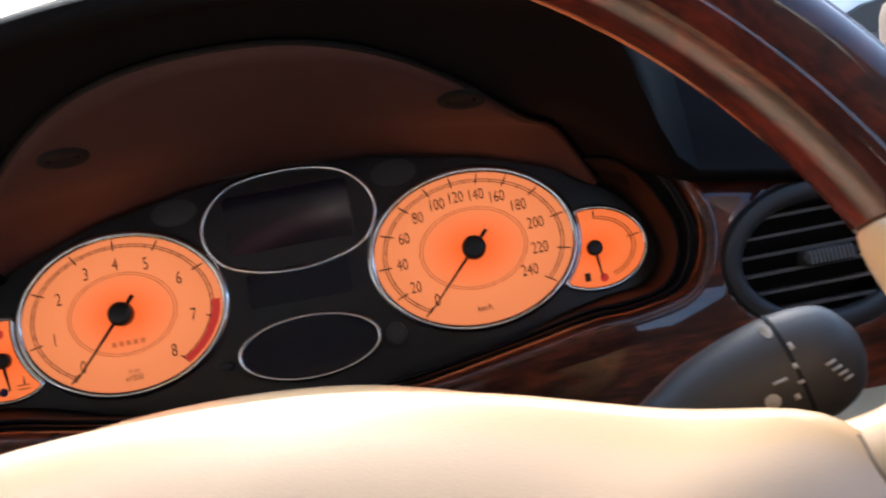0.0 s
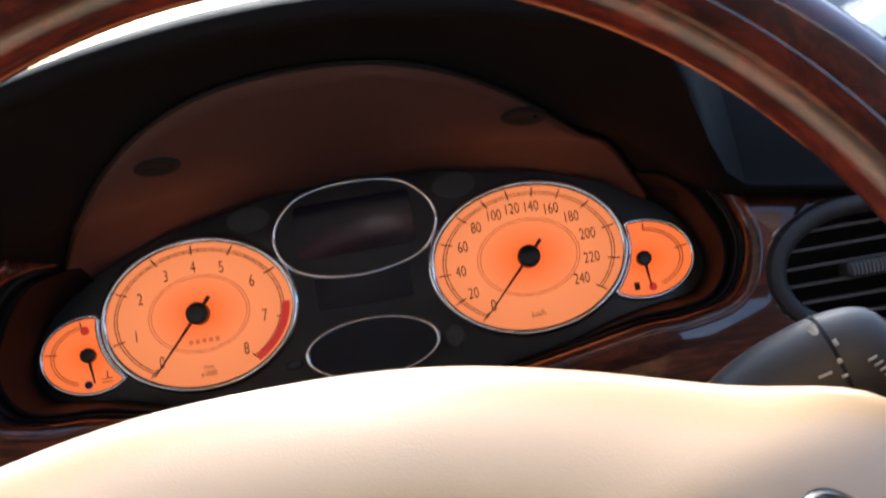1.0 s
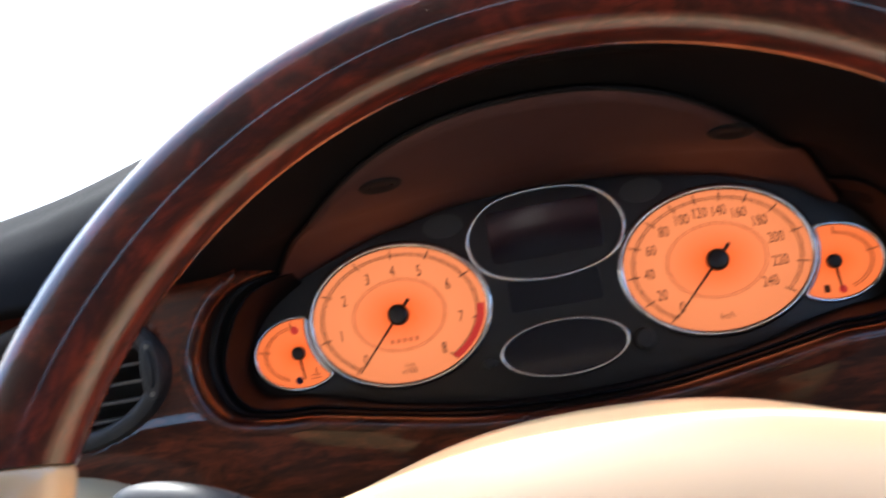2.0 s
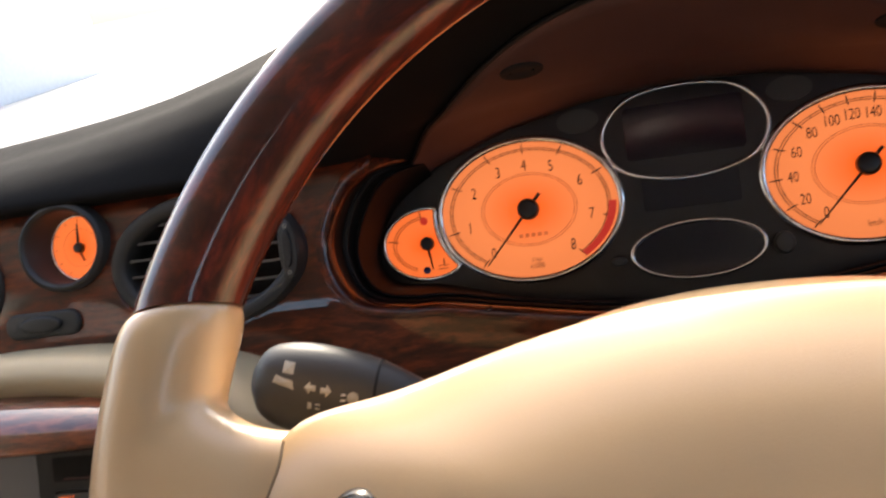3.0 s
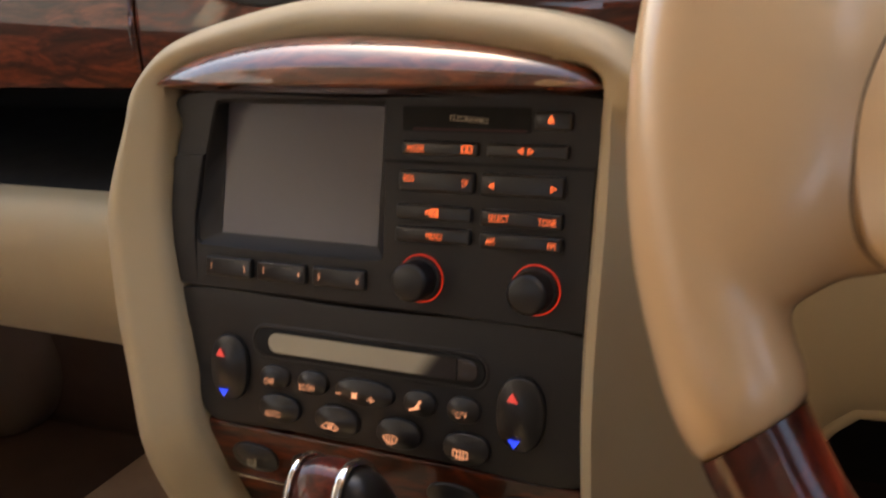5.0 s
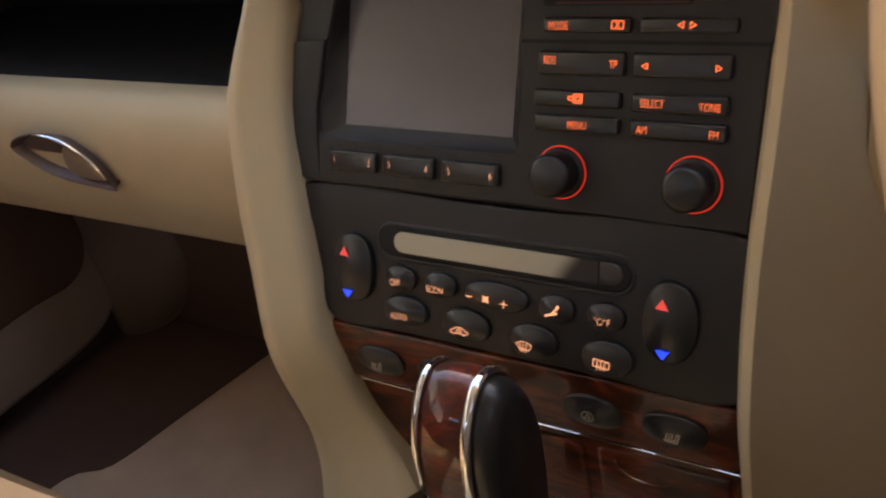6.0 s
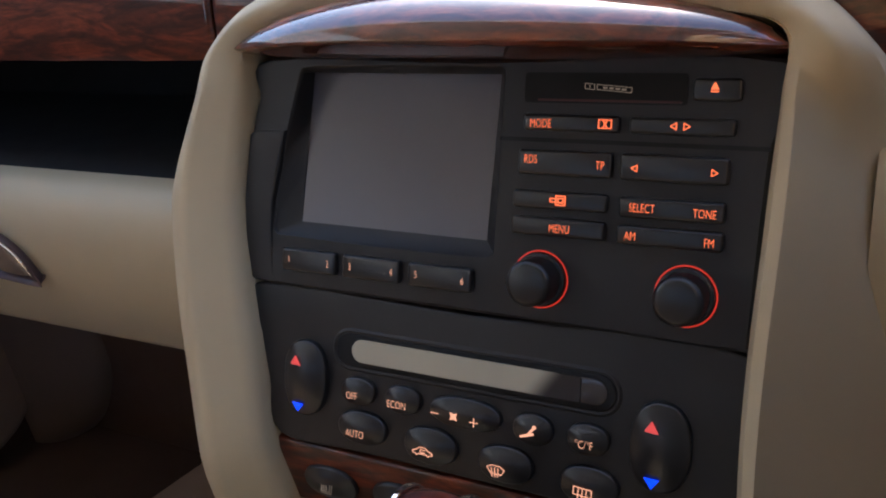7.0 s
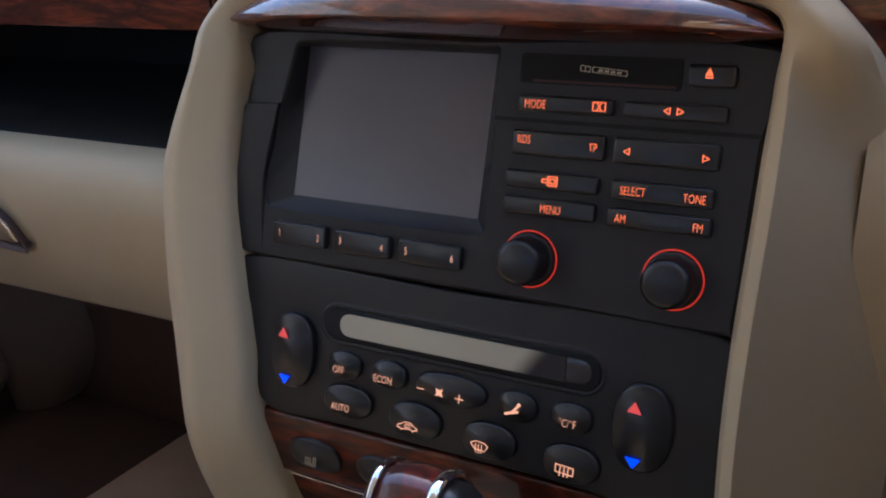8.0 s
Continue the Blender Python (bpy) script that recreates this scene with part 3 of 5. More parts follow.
INSET = [(p[0] + (q[0] - p[0]) * 0.0052, p[1] + (q[1] - p[1]) * 0.0052) for p, q in zip(FACE, grown(FACE, -1.0))]
part("ledge", loft([bezel_ring(INSET, EDGE, *q) for q in ((0, -0.001, -0.002), (0, 0, 0.0012), (0.06, 0, 0.0024), (0.18, 0, 0.0062), (0.38, 0, 0.0135), (0.60, 0, 0.0225), (0.82, 0, 0.0315),
     (0.95, 0, 0.0372), (1.0, 0, 0.0386), (1.0, 0.0005, 0.0392), (1.0, 0.0012, 0.0393), (1.0, 0.0018, 0.0386), (1.0, 0.0020, 0.0370))], False), LEDGE, clu, "dished charcoal ledge round the dial face")
part("stepped_bezel", loft([bezel_ring(EDGE, WOOD, *q) for q in ((0, 0.0017, 0.0370), (0.20, 0.0012, 0.0356), (0.34, 0.0008, 0.0362), (0.46, 0.0004, 0.0400), (0.58, 0.0, 0.0425), (0.70, 0, 0.0432), (0.80, 0, 0.0418),
     (0.92, 0.0, 0.0425))] + [bezel_ring(EDGE, WOOD, 1.0, 0.0006, -0.0070, 1)], False), BEZEL, clu, "stepped satin black bezel")
part("wooden_lip", loft([bezel_ring(WOOD, WOOD, 0, *q, 1) for q in ((0.0002, -0.0080), (0.0004, -0.0052), (0.0010, -0.0028), (0.0022, -0.0010), (0.0038, 0.0003), (0.0056, 0.0008), (0.0072, 0.0005), (0.0080, -0.0030))], False), WALNUT, clu, "polished walnut lip round the dials")
tach = big_dial("tachometer", "orange lit oval rev counter reading zero", clu, -0.09, lambda k: 225 - 33.75 * k, lambda k: 0.66 + 0.012 * abs(k - 4) ** 1.5, 8, list("012345678"), 5, 228)
part("red_zone", arc_mesh(0.90, 0.085, 225 - 33.75 * 6.7, -45, 0.0503, 0.0381, 0.0018, 24), REDZONE, tach, "dark red rev limit band")
bars("maker_bar", [(0.0010 + 0.0036 * k, -0.0147, 0.0022, 0.0024) for k in range(-2, 3)], glow("pale dial ink", (0.72, 0.17, 0.05), 0.15), tach, 0.0014)
letters("scale_note", "1/min", 0.0034, INK, tach, 0.0015, -0.0290, 0.0016)
letters("scale_note", "x1000", 0.0044, INK, tach, 0.0013, -0.0325, 0.0016)
speedo = big_dial("speedometer", "orange lit oval speedometer reading zero", clu, 0.09, lambda k: 225 - 20.9 * min(k, 6) - 22.0 * max(0, k - 6), lambda k: 0.755 - 0.007 * k, 12, [str(20 * k) for k in range(13)], 2, 226)
letters("scale_note", "km/h", 0.0048, INK, speedo, 0.0, -0.0310, 0.0016)
small_dial("temperature_gauge", "orange lit half oval temperature gauge", clu, -0.1515, -0.0122, -1, -82)
small_dial("fuel_gauge", "orange lit half oval fuel gauge", clu, 0.1500, -0.0115, 1, -86)
DISP = spline([(-0.0445, 0.034), (-0.030, 0.0525), (0.0, 0.0575), (0.030, 0.0525), (0.0445, 0.034), (0.034, 0.0135), (0.0, 0.0060), (-0.034, 0.0135)], 8, True)[::-1]
part("upper_display", prism(DISP, 0.0002, 0.0010), SATIN, clu)
part("display_glass", prism(rrect(0.0, 0.0335, 0.064, 0.030, 0.003), 0.0008, 0.0016), GLOSS, clu, "blank dark blue display window")
part("chrome_ring", sweep(DISP, ring_profile(0.0014, 6, 0.001)), CHROME, clu, "thin polished chrome ring")
OV = oval(0, -0.0335, 0.0355, 0.0155, 64)
part("lower_display", prism(OV, 0.0002, 0.0010), GLOSS, clu)
part("chrome_ring", sweep(OV, ring_profile(0.0014, 6, 0.001)), CHROME, clu, "thin polished chrome ring")
part("display_glass", prism(rrect(0.0, -0.001, 0.052, 0.018, 0.002), 0.0004, 0.0012), GLOSS, clu)
part("reset_button", prism(oval(-0.0430, -0.0357, 0.0042, 0.0026, 24), 0, 0.005, 0.0012), GREYP, clu)
part("reset_button", prism(oval(0.0440, -0.0357, 0.0052, 0.0060, 24), 0, 0.009, 0.0015), GREYP, clu)
for sx in (-1, 1):
    part("warning_lens", prism(oval(sx * 0.0568, 0.0460, 0.0118, 0.0068, 36), 0.0002, 0.0010), GREYP, clu)
LINER_HALF, LINER_DEEP = 0.156, 0.134


def liner_grid():
    """The liner lies just under the hood's skin; its front edge is an arch."""
    grid = []
    for i in range(61):
        x = LINER_HALF * (-1 + i / 30)
        prof = spline(pad_profile(x), 6)[:22]
        run = [0.0]
        for (ya, za), (yb, zb) in zip(prof, prof[1:]):
            run.append(run[-1] + math.hypot(yb - ya, zb - za))
        deep = min(run[-1], 0.003 + LINER_DEEP * (1 - (abs(x) / LINER_HALF) ** 2.5))
        row, k = [], 0
        for q in range(13):
            d = deep * q / 12
            while k < len(run) - 2 and run[k + 1] < d:
                k += 1
            t = (d - run[k]) / max(1e-6, run[k + 1] - run[k])
            (ya, za), (yb, zb) = prof[k], prof[k + 1]
            row.append((x, ya + (yb - ya) * t - 0.0008, za + (zb - za) * t - 0.0022))
        grid.append(row)
    return grid


vis = liner_grid()
visor = thing("visor_liner", ID, "liner under the instrument hood, dial glow painted reddish brown", "hood liner")
panel = part("liner_panel", loft(vis, False), VISOR, visor)
panel.modifiers.new("thickness", "SOLIDIFY").thickness = 0.0015
part("edge_seam", tube([(r[-1][0], r[-1][1] - 0.0006, r[-1][2] + 0.0002) for r in vis], 0.0013, 8), BEZEL, visor, "black seam along the liner's arch")


def liner_point(x, y):
    """The height of the liner's underside at a place."""
    row = min(vis, key=lambda r: abs(r[0][0] - x))
    for (_, ya, za), (_, yb, zb) in zip(row, row[1:]):
        if yb <= y <= ya:
            return za + (zb - za) * (ya - y) / (ya - yb)
    return row[-1][2]


for hx, hy in ((-0.0728, -0.0640), (0.0917, -0.0640)):
    down = Vector(((liner_point(hx + 0.011, hy) - liner_point(hx - 0.011, hy)) / 0.022, (liner_point(hx, hy + 0.006) - liner_point(hx, hy - 0.006)) / 0.012, -1.0)).normalized()
    part("screw_recess", sweep(oval(0, 0, 0.0092, 0.0062, 28), [(-0.0090, 0.0004), (-0.003, 0.0006), (-0.0006, 0.0012), (0.0010, 0.0006), (0.0016, -0.001)]), VOID, visor, "small black oval screw recess",
         at=Matrix.Translation(Vector((hx, hy, liner_point(hx, hy))) + down * 0.0016) @ down.to_track_quat("Z", "Y").to_matrix().to_4x4())


# ---- vents and clock ----
def vent(m, rx, ry, label, side, slide):
    v = thing("air_vent", m, label, "air vent", "dashboard vents")
    line = oval(0, 0, rx - 0.005, ry - 0.005, 64)
    part("bezel", sweep(line, [(-0.0058, -0.030), (-0.0050, -0.004), (-0.0046, 0.0012), (-0.0036, 0.0030), (-0.0018, 0.0040), (0.0012, 0.0042), (0.0034, 0.0034), (0.0046, 0.0014), (0.0050, -0.006)]), TRIMBLK, v, "rounded matt black bezel")
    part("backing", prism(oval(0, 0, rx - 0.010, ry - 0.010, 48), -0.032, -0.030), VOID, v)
    n = 6
    for k in range(n):
        y = (ry - 0.010) * (-1 + 2 * (k + 0.5) / n)
        w = (rx - 0.0100) * math.sqrt(max(0.05, 1 - (y / (ry - 0.0095)) ** 2))
        bm = loft([[(x, y + dy, z) for dy, z in ((-0.0007, -0.002), (0.0007, -0.0015), (0.0009, -0.015), (0.0000, -0.0155))] for x in (-w, -w / 2, 0, w / 2, w)])
        part("slat", bm, SLAT, v)
    tab = part("slide_tab", prism(rrect(slide, -ry * 0.02, rx * 0.52, 0.0078, 0.0035), -0.008, 0.0030, 0.002), GREYP, v, "grey slider")
    for k in range(-5, 6) if side > 0 and slide else ():
        part("rib", prism(rrect(slide + k * rx * 0.04, -ry * 0.02, 0.0009, 0.0060, 0.0003, 2), 0.0020, 0.0036), SLAT, tab)
    hx = side * (rx - 0.0072)
    hold = part("wheel_slot", prism(oval(hx, 0, 0.0052, 0.0150, 32, 2.4), -0.004, 0.0050, 0.0012), TRIMBLK, v, "oval holder of the flow wheel")
    part("flow_wheel", prism(oval(hx, 0.0005, 0.0026, 0.0098, 28, 2.4), 0.003, 0.0068, 0.0010), BLACK, hold, "ribbed flow wheel")
    for my in (-0.0122, 0.0122):
        part("mark", sweep(oval(hx, my, 0.0009, 0.0009, 14), ring_profile(0.00025, 4, 0.0052)), LEGENDG, hold)
    return v


for i, (vx, vz, rx, rz) in enumerate(VENTS):
    vent(plane_frame((vx, fascia_y(vx, vz) - 0.008, vz), 20), rx, rz / 0.94, "black oval air vent with horizontal slats in walnut" if i < 2 else "round black air vent with horizontal slats beside the dials", -1 if i == 0 else 1, 0.003 if i == 2 else 0.0)

cx, cz, crx, crz = CLOCK
clk = thing("dash_clock", plane_frame((cx, fascia_y(cx, cz) - 0.0088, cz), 20), "small orange lit analogue clock in a deep black surround", "clock")
cry = crz / 0.94
CR = 0.0181
# bezel, then a short dark funnel down to the face
rings = [[(u, v, z) for u, v in oval(0, 0, crx + d, cry + d, 56)] for d, z in ((0.0010, -0.004), (0.0004, 0.0030), (-0.0006, 0.0046), (-0.0022, 0.0052), (-0.0036, 0.0042), (-0.0044, 0.0020))]
for k in range(1, 6):
    f = k / 5
    rings.append([(u, v, 0.0020 - 0.0140 * f) for u, v in oval(0.0022 * f, -0.0008 * f, (crx - 0.0044) * (1 - f) + (CR + 0.0012) * f, (cry - 0.0044) * (1 - f) + (CR + 0.0012) * f, 56)])
part("surround", loft(rings, True, False, False), TRIMBLK, clk, "dark funnel shaped surround")
ckf = part("clock_face", prism(oval(0, 0, CR, CR, 48), -0.0015, 0.0), dial_glow("clock card", 0.02, 0.02, (0.95, 0.12, 0.014), (0.92, 0.18, 0.042), 0.27), clk, "orange lit clock card", at=pose(0.0022, -0.0008, -0.0115))
part("chrome_ring", sweep(oval(0, 0, CR + 0.0002, CR + 0.0002, 64), ring_profile(0.0007, 6, 0.0010)), CHROME, ckf)
for k in range(12):
    part("tick", tick_mesh(radians(30 * k), 0.84, 0.93, 0.0004, CR, CR, 0.0002), INK, ckf)
part("scale_line", arc_mesh(0.60, 0.012, 0, 360, CR, CR, 0.0003, 60), INK, ckf)
part("pointer", needle_mesh(radians(88), 0.0140, 0.002, 0.0016), INK, ckf)
part("pointer", needle_mesh(radians(-66), 0.0085, 0.002, 0.0021), INK, ckf)
part("hub", hub_mesh(0.0030, 0.0, 0.0036), SATIN, ckf)

hz = thing("dash_switch", plane_frame((-0.3608, fascia_y(-0.36, 0.746) - 0.0100, 0.746), 20), "small black oval dash switch set in walnut", "switch")
part("plate", prism(rrect(0, 0, 0.0485, 0.0145, 0.0070), -0.004, 0.003, 0.0018), TRIMBLK, hz)
part("rocker", prism(oval(0, 0, 0.0135, 0.0050, 32), 0.002, 0.0056, 0.0018), BLACK, hz)
part("mark", prism(oval(-0.0178, 0, 0.0013, 0.0020, 14), 0.0028, 0.0033), GREYP, hz)


# ---- centre console ----
INNER = [(-0.066, -0.184), (-0.0955, -0.135), (-0.1050, -0.090), (-0.1128, -0.036), (-0.1212, 0.008), (-0.1262, 0.05), (-0.1245, 0.0786), (-0.1215, 0.105), (-0.1195, 0.1245),
         (-0.098, 0.1350), (-0.0365, 0.1448), (0.0, 0.1458), (0.0365, 0.1448), (0.098, 0.1365), (0.1265, 0.1285), (0.1268, 0.105), (0.1255, 0.0786), (0.1245, 0.05), (0.1228, 0.008),
         (0.1228, -0.036), (0.1250, -0.082), (0.1255, -0.116), (0.1240, -0.175)]
OUTER = [(-0.152, -0.245), (-0.1500, -0.170), (-0.1560, -0.115), (-0.1680, -0.052), (-0.1748, -0.0153), (-0.1795, 0.035), (-0.1755, 0.0574), (-0.1600, 0.095), (-0.1468, 0.1221),
         (-0.1151, 0.1482), (-0.0450, 0.1665), (0.0, 0.1690), (0.0500, 0.1665), (0.1200, 0.1540), (0.1560, 0.1260), (0.1730, 0.095), (0.1830, 0.0574), (0.1840, 0.035), (0.1830, -0.0153),
         (0.1820, -0.050), (0.1820, -0.110), (0.1820, -0.165), (0.1820, -0.215)]


def surround_mesh():
    rings = []
    for (ax, ay), (bx, by) in zip(spline(INNER, 6), spline(OUTER, 6)):
        back = smoothstep(-0.066, -0.16, ay) * 0.035
        crest = smoothstep(0.10, 0.135, ay)
        flank = smoothstep(0.02, 0.09, ax) * (1 - smoothstep(0.085, 0.130, ay))
        ring = []
        for f, z in ((0.0, -0.050), (0.0, 0.004), (0.04, 0.0082), (0.12, 0.0108), (0.28, 0.0142), (0.41, 0.0176), (0.46, 0.0187), (0.51, 0.0184), (0.58, 0.0168), (0.72, 0.0122), (0.86, 0.0040), (0.95, -0.007), (1.0, -0.020), (1.03, -0.06), (1.05, -0.13)):
            if 0 < f < 0.8 or z == 0.004:
                z += (0.0195 - 0.0065 * (abs(f - 0.42) / 0.42) ** 2 - z) * crest
            # the driver's side falls away towards the footwell
            z += (0.012 - 0.075 * f - z) * flank * smoothstep(0.08, 0.30, f)
            ring.append((ax + (bx - ax) * f, ay + (by - ay) * f, z - back - (0.003 * crest if f > 0 else 0)))
        rings.append(ring)
    return loft(rings, False)


sur = thing("console_surround", CO, "beige soft console surround arching over the stereo", "console surround")
part("arch", surround_mesh(), BEIGE, sur, "beige soft-skinned arch")
top = spline([(-0.1225, 0.1252), (-0.114, 0.1203), (-0.04, 0.1188), (0.03, 0.1184), (0.119, 0.1206), (0.1262, 0.1262), (0.104, 0.1372), (0.036, 0.1468), (-0.036, 0.1478), (-0.094, 0.1378)], 6, True)
cap = [[(x, y, -0.012) for x, y in top], [(x, y, 0.004) for x, y in top]]
for k in range(1, 21):
    f = math.cos(radians(4.5 * k))
    cap.append([(x * (0.97 + 0.03 * f), 0.1232 + (y - 0.1232) * f, 0.004 + 0.038 * math.sqrt(max(0.0, 1 - f * f)) * (1 - 0.75 * (abs(x) / 0.127) ** 2.5)) for x, y in top])
part("walnut_cap", loft(cap, cap1=False), CAPWOOD, sur, "glossy bulging walnut strip over the stereo")

# stereo with screen
st = thing("car_stereo", CO, "black car stereo with blank screen and orange lit keys", "car stereo")
body = spline([(-0.112, 0.1195), (-0.1185, 0.100), (-0.1225, 0.0842), (-0.1255, 0.050), (-0.1235, 0.016), (-0.119, 0.0085), (-0.05, 0.0078), (0.05, 0.0072), (0.117, 0.0066), (0.1225, 0.012), (0.1238, 0.05), (0.125, 0.085), (0.1262, 0.1190), (0.0, 0.1185)], 5, True)


def dense(line, step=0.004):
    out = []
    for (ax, ay), (bx, by) in zip(line, line[1:] + line[:1]):
        k = max(1, int(math.hypot(bx - ax, by - ay) / step))
        out += [(ax + (bx - ax) * i / k, ay + (by - ay) * i / k) for i in range(k)]
    return out


def along(pts, n):
    """n points spread evenly along a line, the last one left out."""
    out, m = [], len(pts) - 1
    for i in range(n):
        f = m * i / n
        k = int(f)
        (ax, ay), (bx, by) = pts[k], pts[k + 1]
        out.append((ax + (bx - ax) * (f - k), ay + (by - ay) * (f - k)))
    return out


# the window's edge and the reclined screen behind it: right, top, left and bottom sides, each with as many points
WIN = [[(0.0128, 0.0350), (0.0135, 0.0600), (0.0140, 0.0850), (0.0146, 0.1140)], [(0.0128, 0.1163), (-0.030, 0.1166), (-0.060, 0.1164), (-0.0915, 0.1158)],
       [(-0.0938, 0.1130), (-0.1010, 0.0855), (-0.1062, 0.0640), (-0.1088, 0.0480), (-0.1088, 0.0362)], [(-0.1062, 0.0332), (-0.060, 0.0322), (-0.020, 0.0322), (0.0098, 0.0326)]]
LIT = [(0.0070, 0.0398), (0.0070, 0.1134), (-0.0946, 0.1138), (-0.0946, 0.0402)]


def screen_depth(y):
    return -0.0052 - 0.0085 * (y - 0.040) / 0.0736


def housing(line, z0, z1, b=0.0015):
    """The stereo's plate with its sunk window: a rolled edge, then walls that slope down to the screen."""
    bm = loft([[(x, y, z0) for x, y in line], [(x, y, z1 - b) for x, y in line], [(x, y, z1) for x, y in grown(line, -b)]], True, True, False)
    n = 10
    hole = sum((along(side + [WIN[(i + 1) % 4][0]], n) for i, side in enumerate(WIN)), [])
    glass = sum((along([LIT[i], LIT[(i + 1) % 4]], n) for i in range(4)), [])
    loft([[(x, y, z1) for x, y in hole], [(x, y, z1 - 0.0005) for x, y in grown(hole, -0.0006)], [(x, y, z1 - 0.0016) for x, y in grown(hole, -0.0012)],
          [(x, y, screen_depth(y) + 0.0004) for x, y in glass], [(x, y, screen_depth(y) - 0.003) for x, y in glass]], True, False, False, bm)
    rim = [e for e in bm.edges if len(e.link_faces) == 1 and all(abs(v.co.z - z1) < 1e-6 for v in e.verts)]
    bmesh.ops.triangle_fill(bm, use_beauty=True, edges=rim)
    return bm


part("body", housing(dense(body), -0.03, 0.0), RADIO, st, "matt black stereo housing")
pane = [(0.0085, 0.0384), (0.0085, 0.1148), (-0.0960, 0.1152), (-0.0960, 0.0388)]
part("screen", loft([[(x, y, screen_depth(y) - 0.0020) for x, y in pane], [(x, y, screen_depth(y)) for x, y in pane]]), SCREEN, st, "switched off dark grey screen", smooth=False)
ridge = prism(dense([(-0.1090, 0.0100), (-0.1090, 0.0355), (-0.1078, 0.0500), (-0.1040, 0.0690), (-0.1008, 0.0848), (-0.1190, 0.0842), (-0.1220, 0.0820), (-0.1252, 0.0500), (-0.1248, 0.0250), (-0.1215, 0.0120), (-0.1180, 0.0092)]), -0.002, 0.0024, 0.0010)
for v in ridge.verts:
    if v.co.z > 0:
        v.co.z *= smoothstep(0.006, 0.060, v.co.y)
part("side_ridge", ridge, RADIO, st)
part("shut_line", prism(rrect(0.0690, 0.0855, 0.111, 0.0018, 0.0005), -0.001, 0.0004), VOID, st)
part("tape_slot", prism(rrect(0.0580, 0.1072, 0.068, 0.0125, 0.0015), -0.002, 0.0005), VOID, st, "black cassette flap")
part("tape_slot_edge", prism(rrect(0.0600, 0.1022, 0.060, 0.0010, 0.0004), 0.0, 0.0008), surface("dim red edge", (0.05, 0.006, 0.004), 0.4, relief=0.0), st)
strokes("badge", [[(0.0505, 0.1092), (0.0545, 0.1088), (0.0545, 0.1066), (0.0505, 0.1070), (0.0505, 0.1092)], [(0.0525, 0.1090), (0.0525, 0.1068)], [(0.0556, 0.1087), (0.0700, 0.1076), (0.0700, 0.1056), (0.0556, 0.1067), (0.0556, 0.1087)]], 0.0003, LEGENDW, st, 0.0008)
bars("badge_print", [(0.0590 + 0.0026 * k, 0.1074 - 0.0002 * k, 0.0018, 0.0008) for k in range(4)], LEGENDW, st, 0.0008)


def key(x0, x1, y0, y1, r=0.0016, h=0.0032):
    return part("key", prism(rrect((x0 + x1) / 2, (y0 + y1) / 2, x1 - x0, y1 - y0, r, 3), -0.001, h, 0.0012), BUTTON, st)


def tri(x, y, s, d, z, mat, parent, name="arrow"):
    """A triangle that points up, down, left or right."""
    p = {"u": [(-s, -s * 0.8), (s, -s * 0.8), (0, s)], "d": [(-s, s * 0.8), (0, -s), (s, s * 0.8)], "l": [(-s, 0), (s * 0.8, -s), (s * 0.8, s)], "r": [(s, 0), (-s * 0.8, s), (-s * 0.8, -s)]}[d]
    return part(name, wedge(([(x + a, y + b) for a, b in p], z, z + 0.0003)), mat, parent, smooth=False)


def tri_open(x, y, s, d, z, mat, parent):
    p = {"l": [(-s, 0), (s * 0.8, -s), (s * 0.8, s), (-s, 0)], "r": [(s, 0), (-s * 0.8, s), (-s * 0.8, -s), (s, 0)]}[d]
    return strokes("arrow", [[(x + a, y + b) for a, b in p] ], 0.0004, mat, parent, z)


KZ = 0.0034
for (x0, x1), (a, b) in (((-0.1005, -0.0690), "12"), ((-0.0648, -0.0333), "34"), ((-0.0288, 0.0036), "56")):
    k = key(x0, x1, 0.0163, 0.0273)
    letters("digit", a, 0.0050, LEGENDP, k, x0 + 0.0045, 0.0218, KZ, 0.70)
    letters("digit", b, 0.0050, LEGENDP, k, x1 - 0.0042, 0.0214, KZ, 0.70)
k = key(0.0944, 0.1128, 0.1030, 0.1115)
tri(0.1028, 0.1085, 0.0016, "u", KZ, LEGEND, k)
bars("key_bar", [(0.1028, 0.1065, 0.0031, 0.0006)], LEGEND, k, KZ)
k = key(0.0250, 0.0662, 0.0894, 0.0962)
letters("key_print", "MODE", 0.0051, LEGEND, k, 0.0328, 0.0922, KZ, 0.66)
strokes("key_mark", [[(0.0580, 0.0945), (0.0632, 0.0945), (0.0632, 0.0912), (0.0580, 0.0912), (0.0580, 0.0945)], [(0.0596, 0.0945), (0.0616, 0.0912)], [(0.0616, 0.0945), (0.0596, 0.0912)]], 0.0004, LEGEND, k, KZ)
k = key(0.0704, 0.1114, 0.0895, 0.0960)
tri_open(0.0882, 0.0929, 0.0013, "l", KZ, LEGEND, k)
tri_open(0.0932, 0.0929, 0.0013, "r", KZ, LEGEND, k)
k = key(0.0234, 0.0643, 0.0710, 0.0815)
letters("key_print", "RDS", 0.0051, LEGEND, k, 0.0292, 0.0772, KZ, 0.66)
letters("key_print", "TP", 0.0051, LEGEND, k, 0.0595, 0.0759, KZ, 0.66)
k = key(0.0678, 0.1102, 0.0710, 0.0815)
tri_open(0.0738, 0.0758, 0.0013, "l", KZ, LEGEND, k)
tri_open(0.1050, 0.0756, 0.0013, "r", KZ, LEGEND, k)
k = key(0.0217, 0.0632, 0.0568, 0.0643)
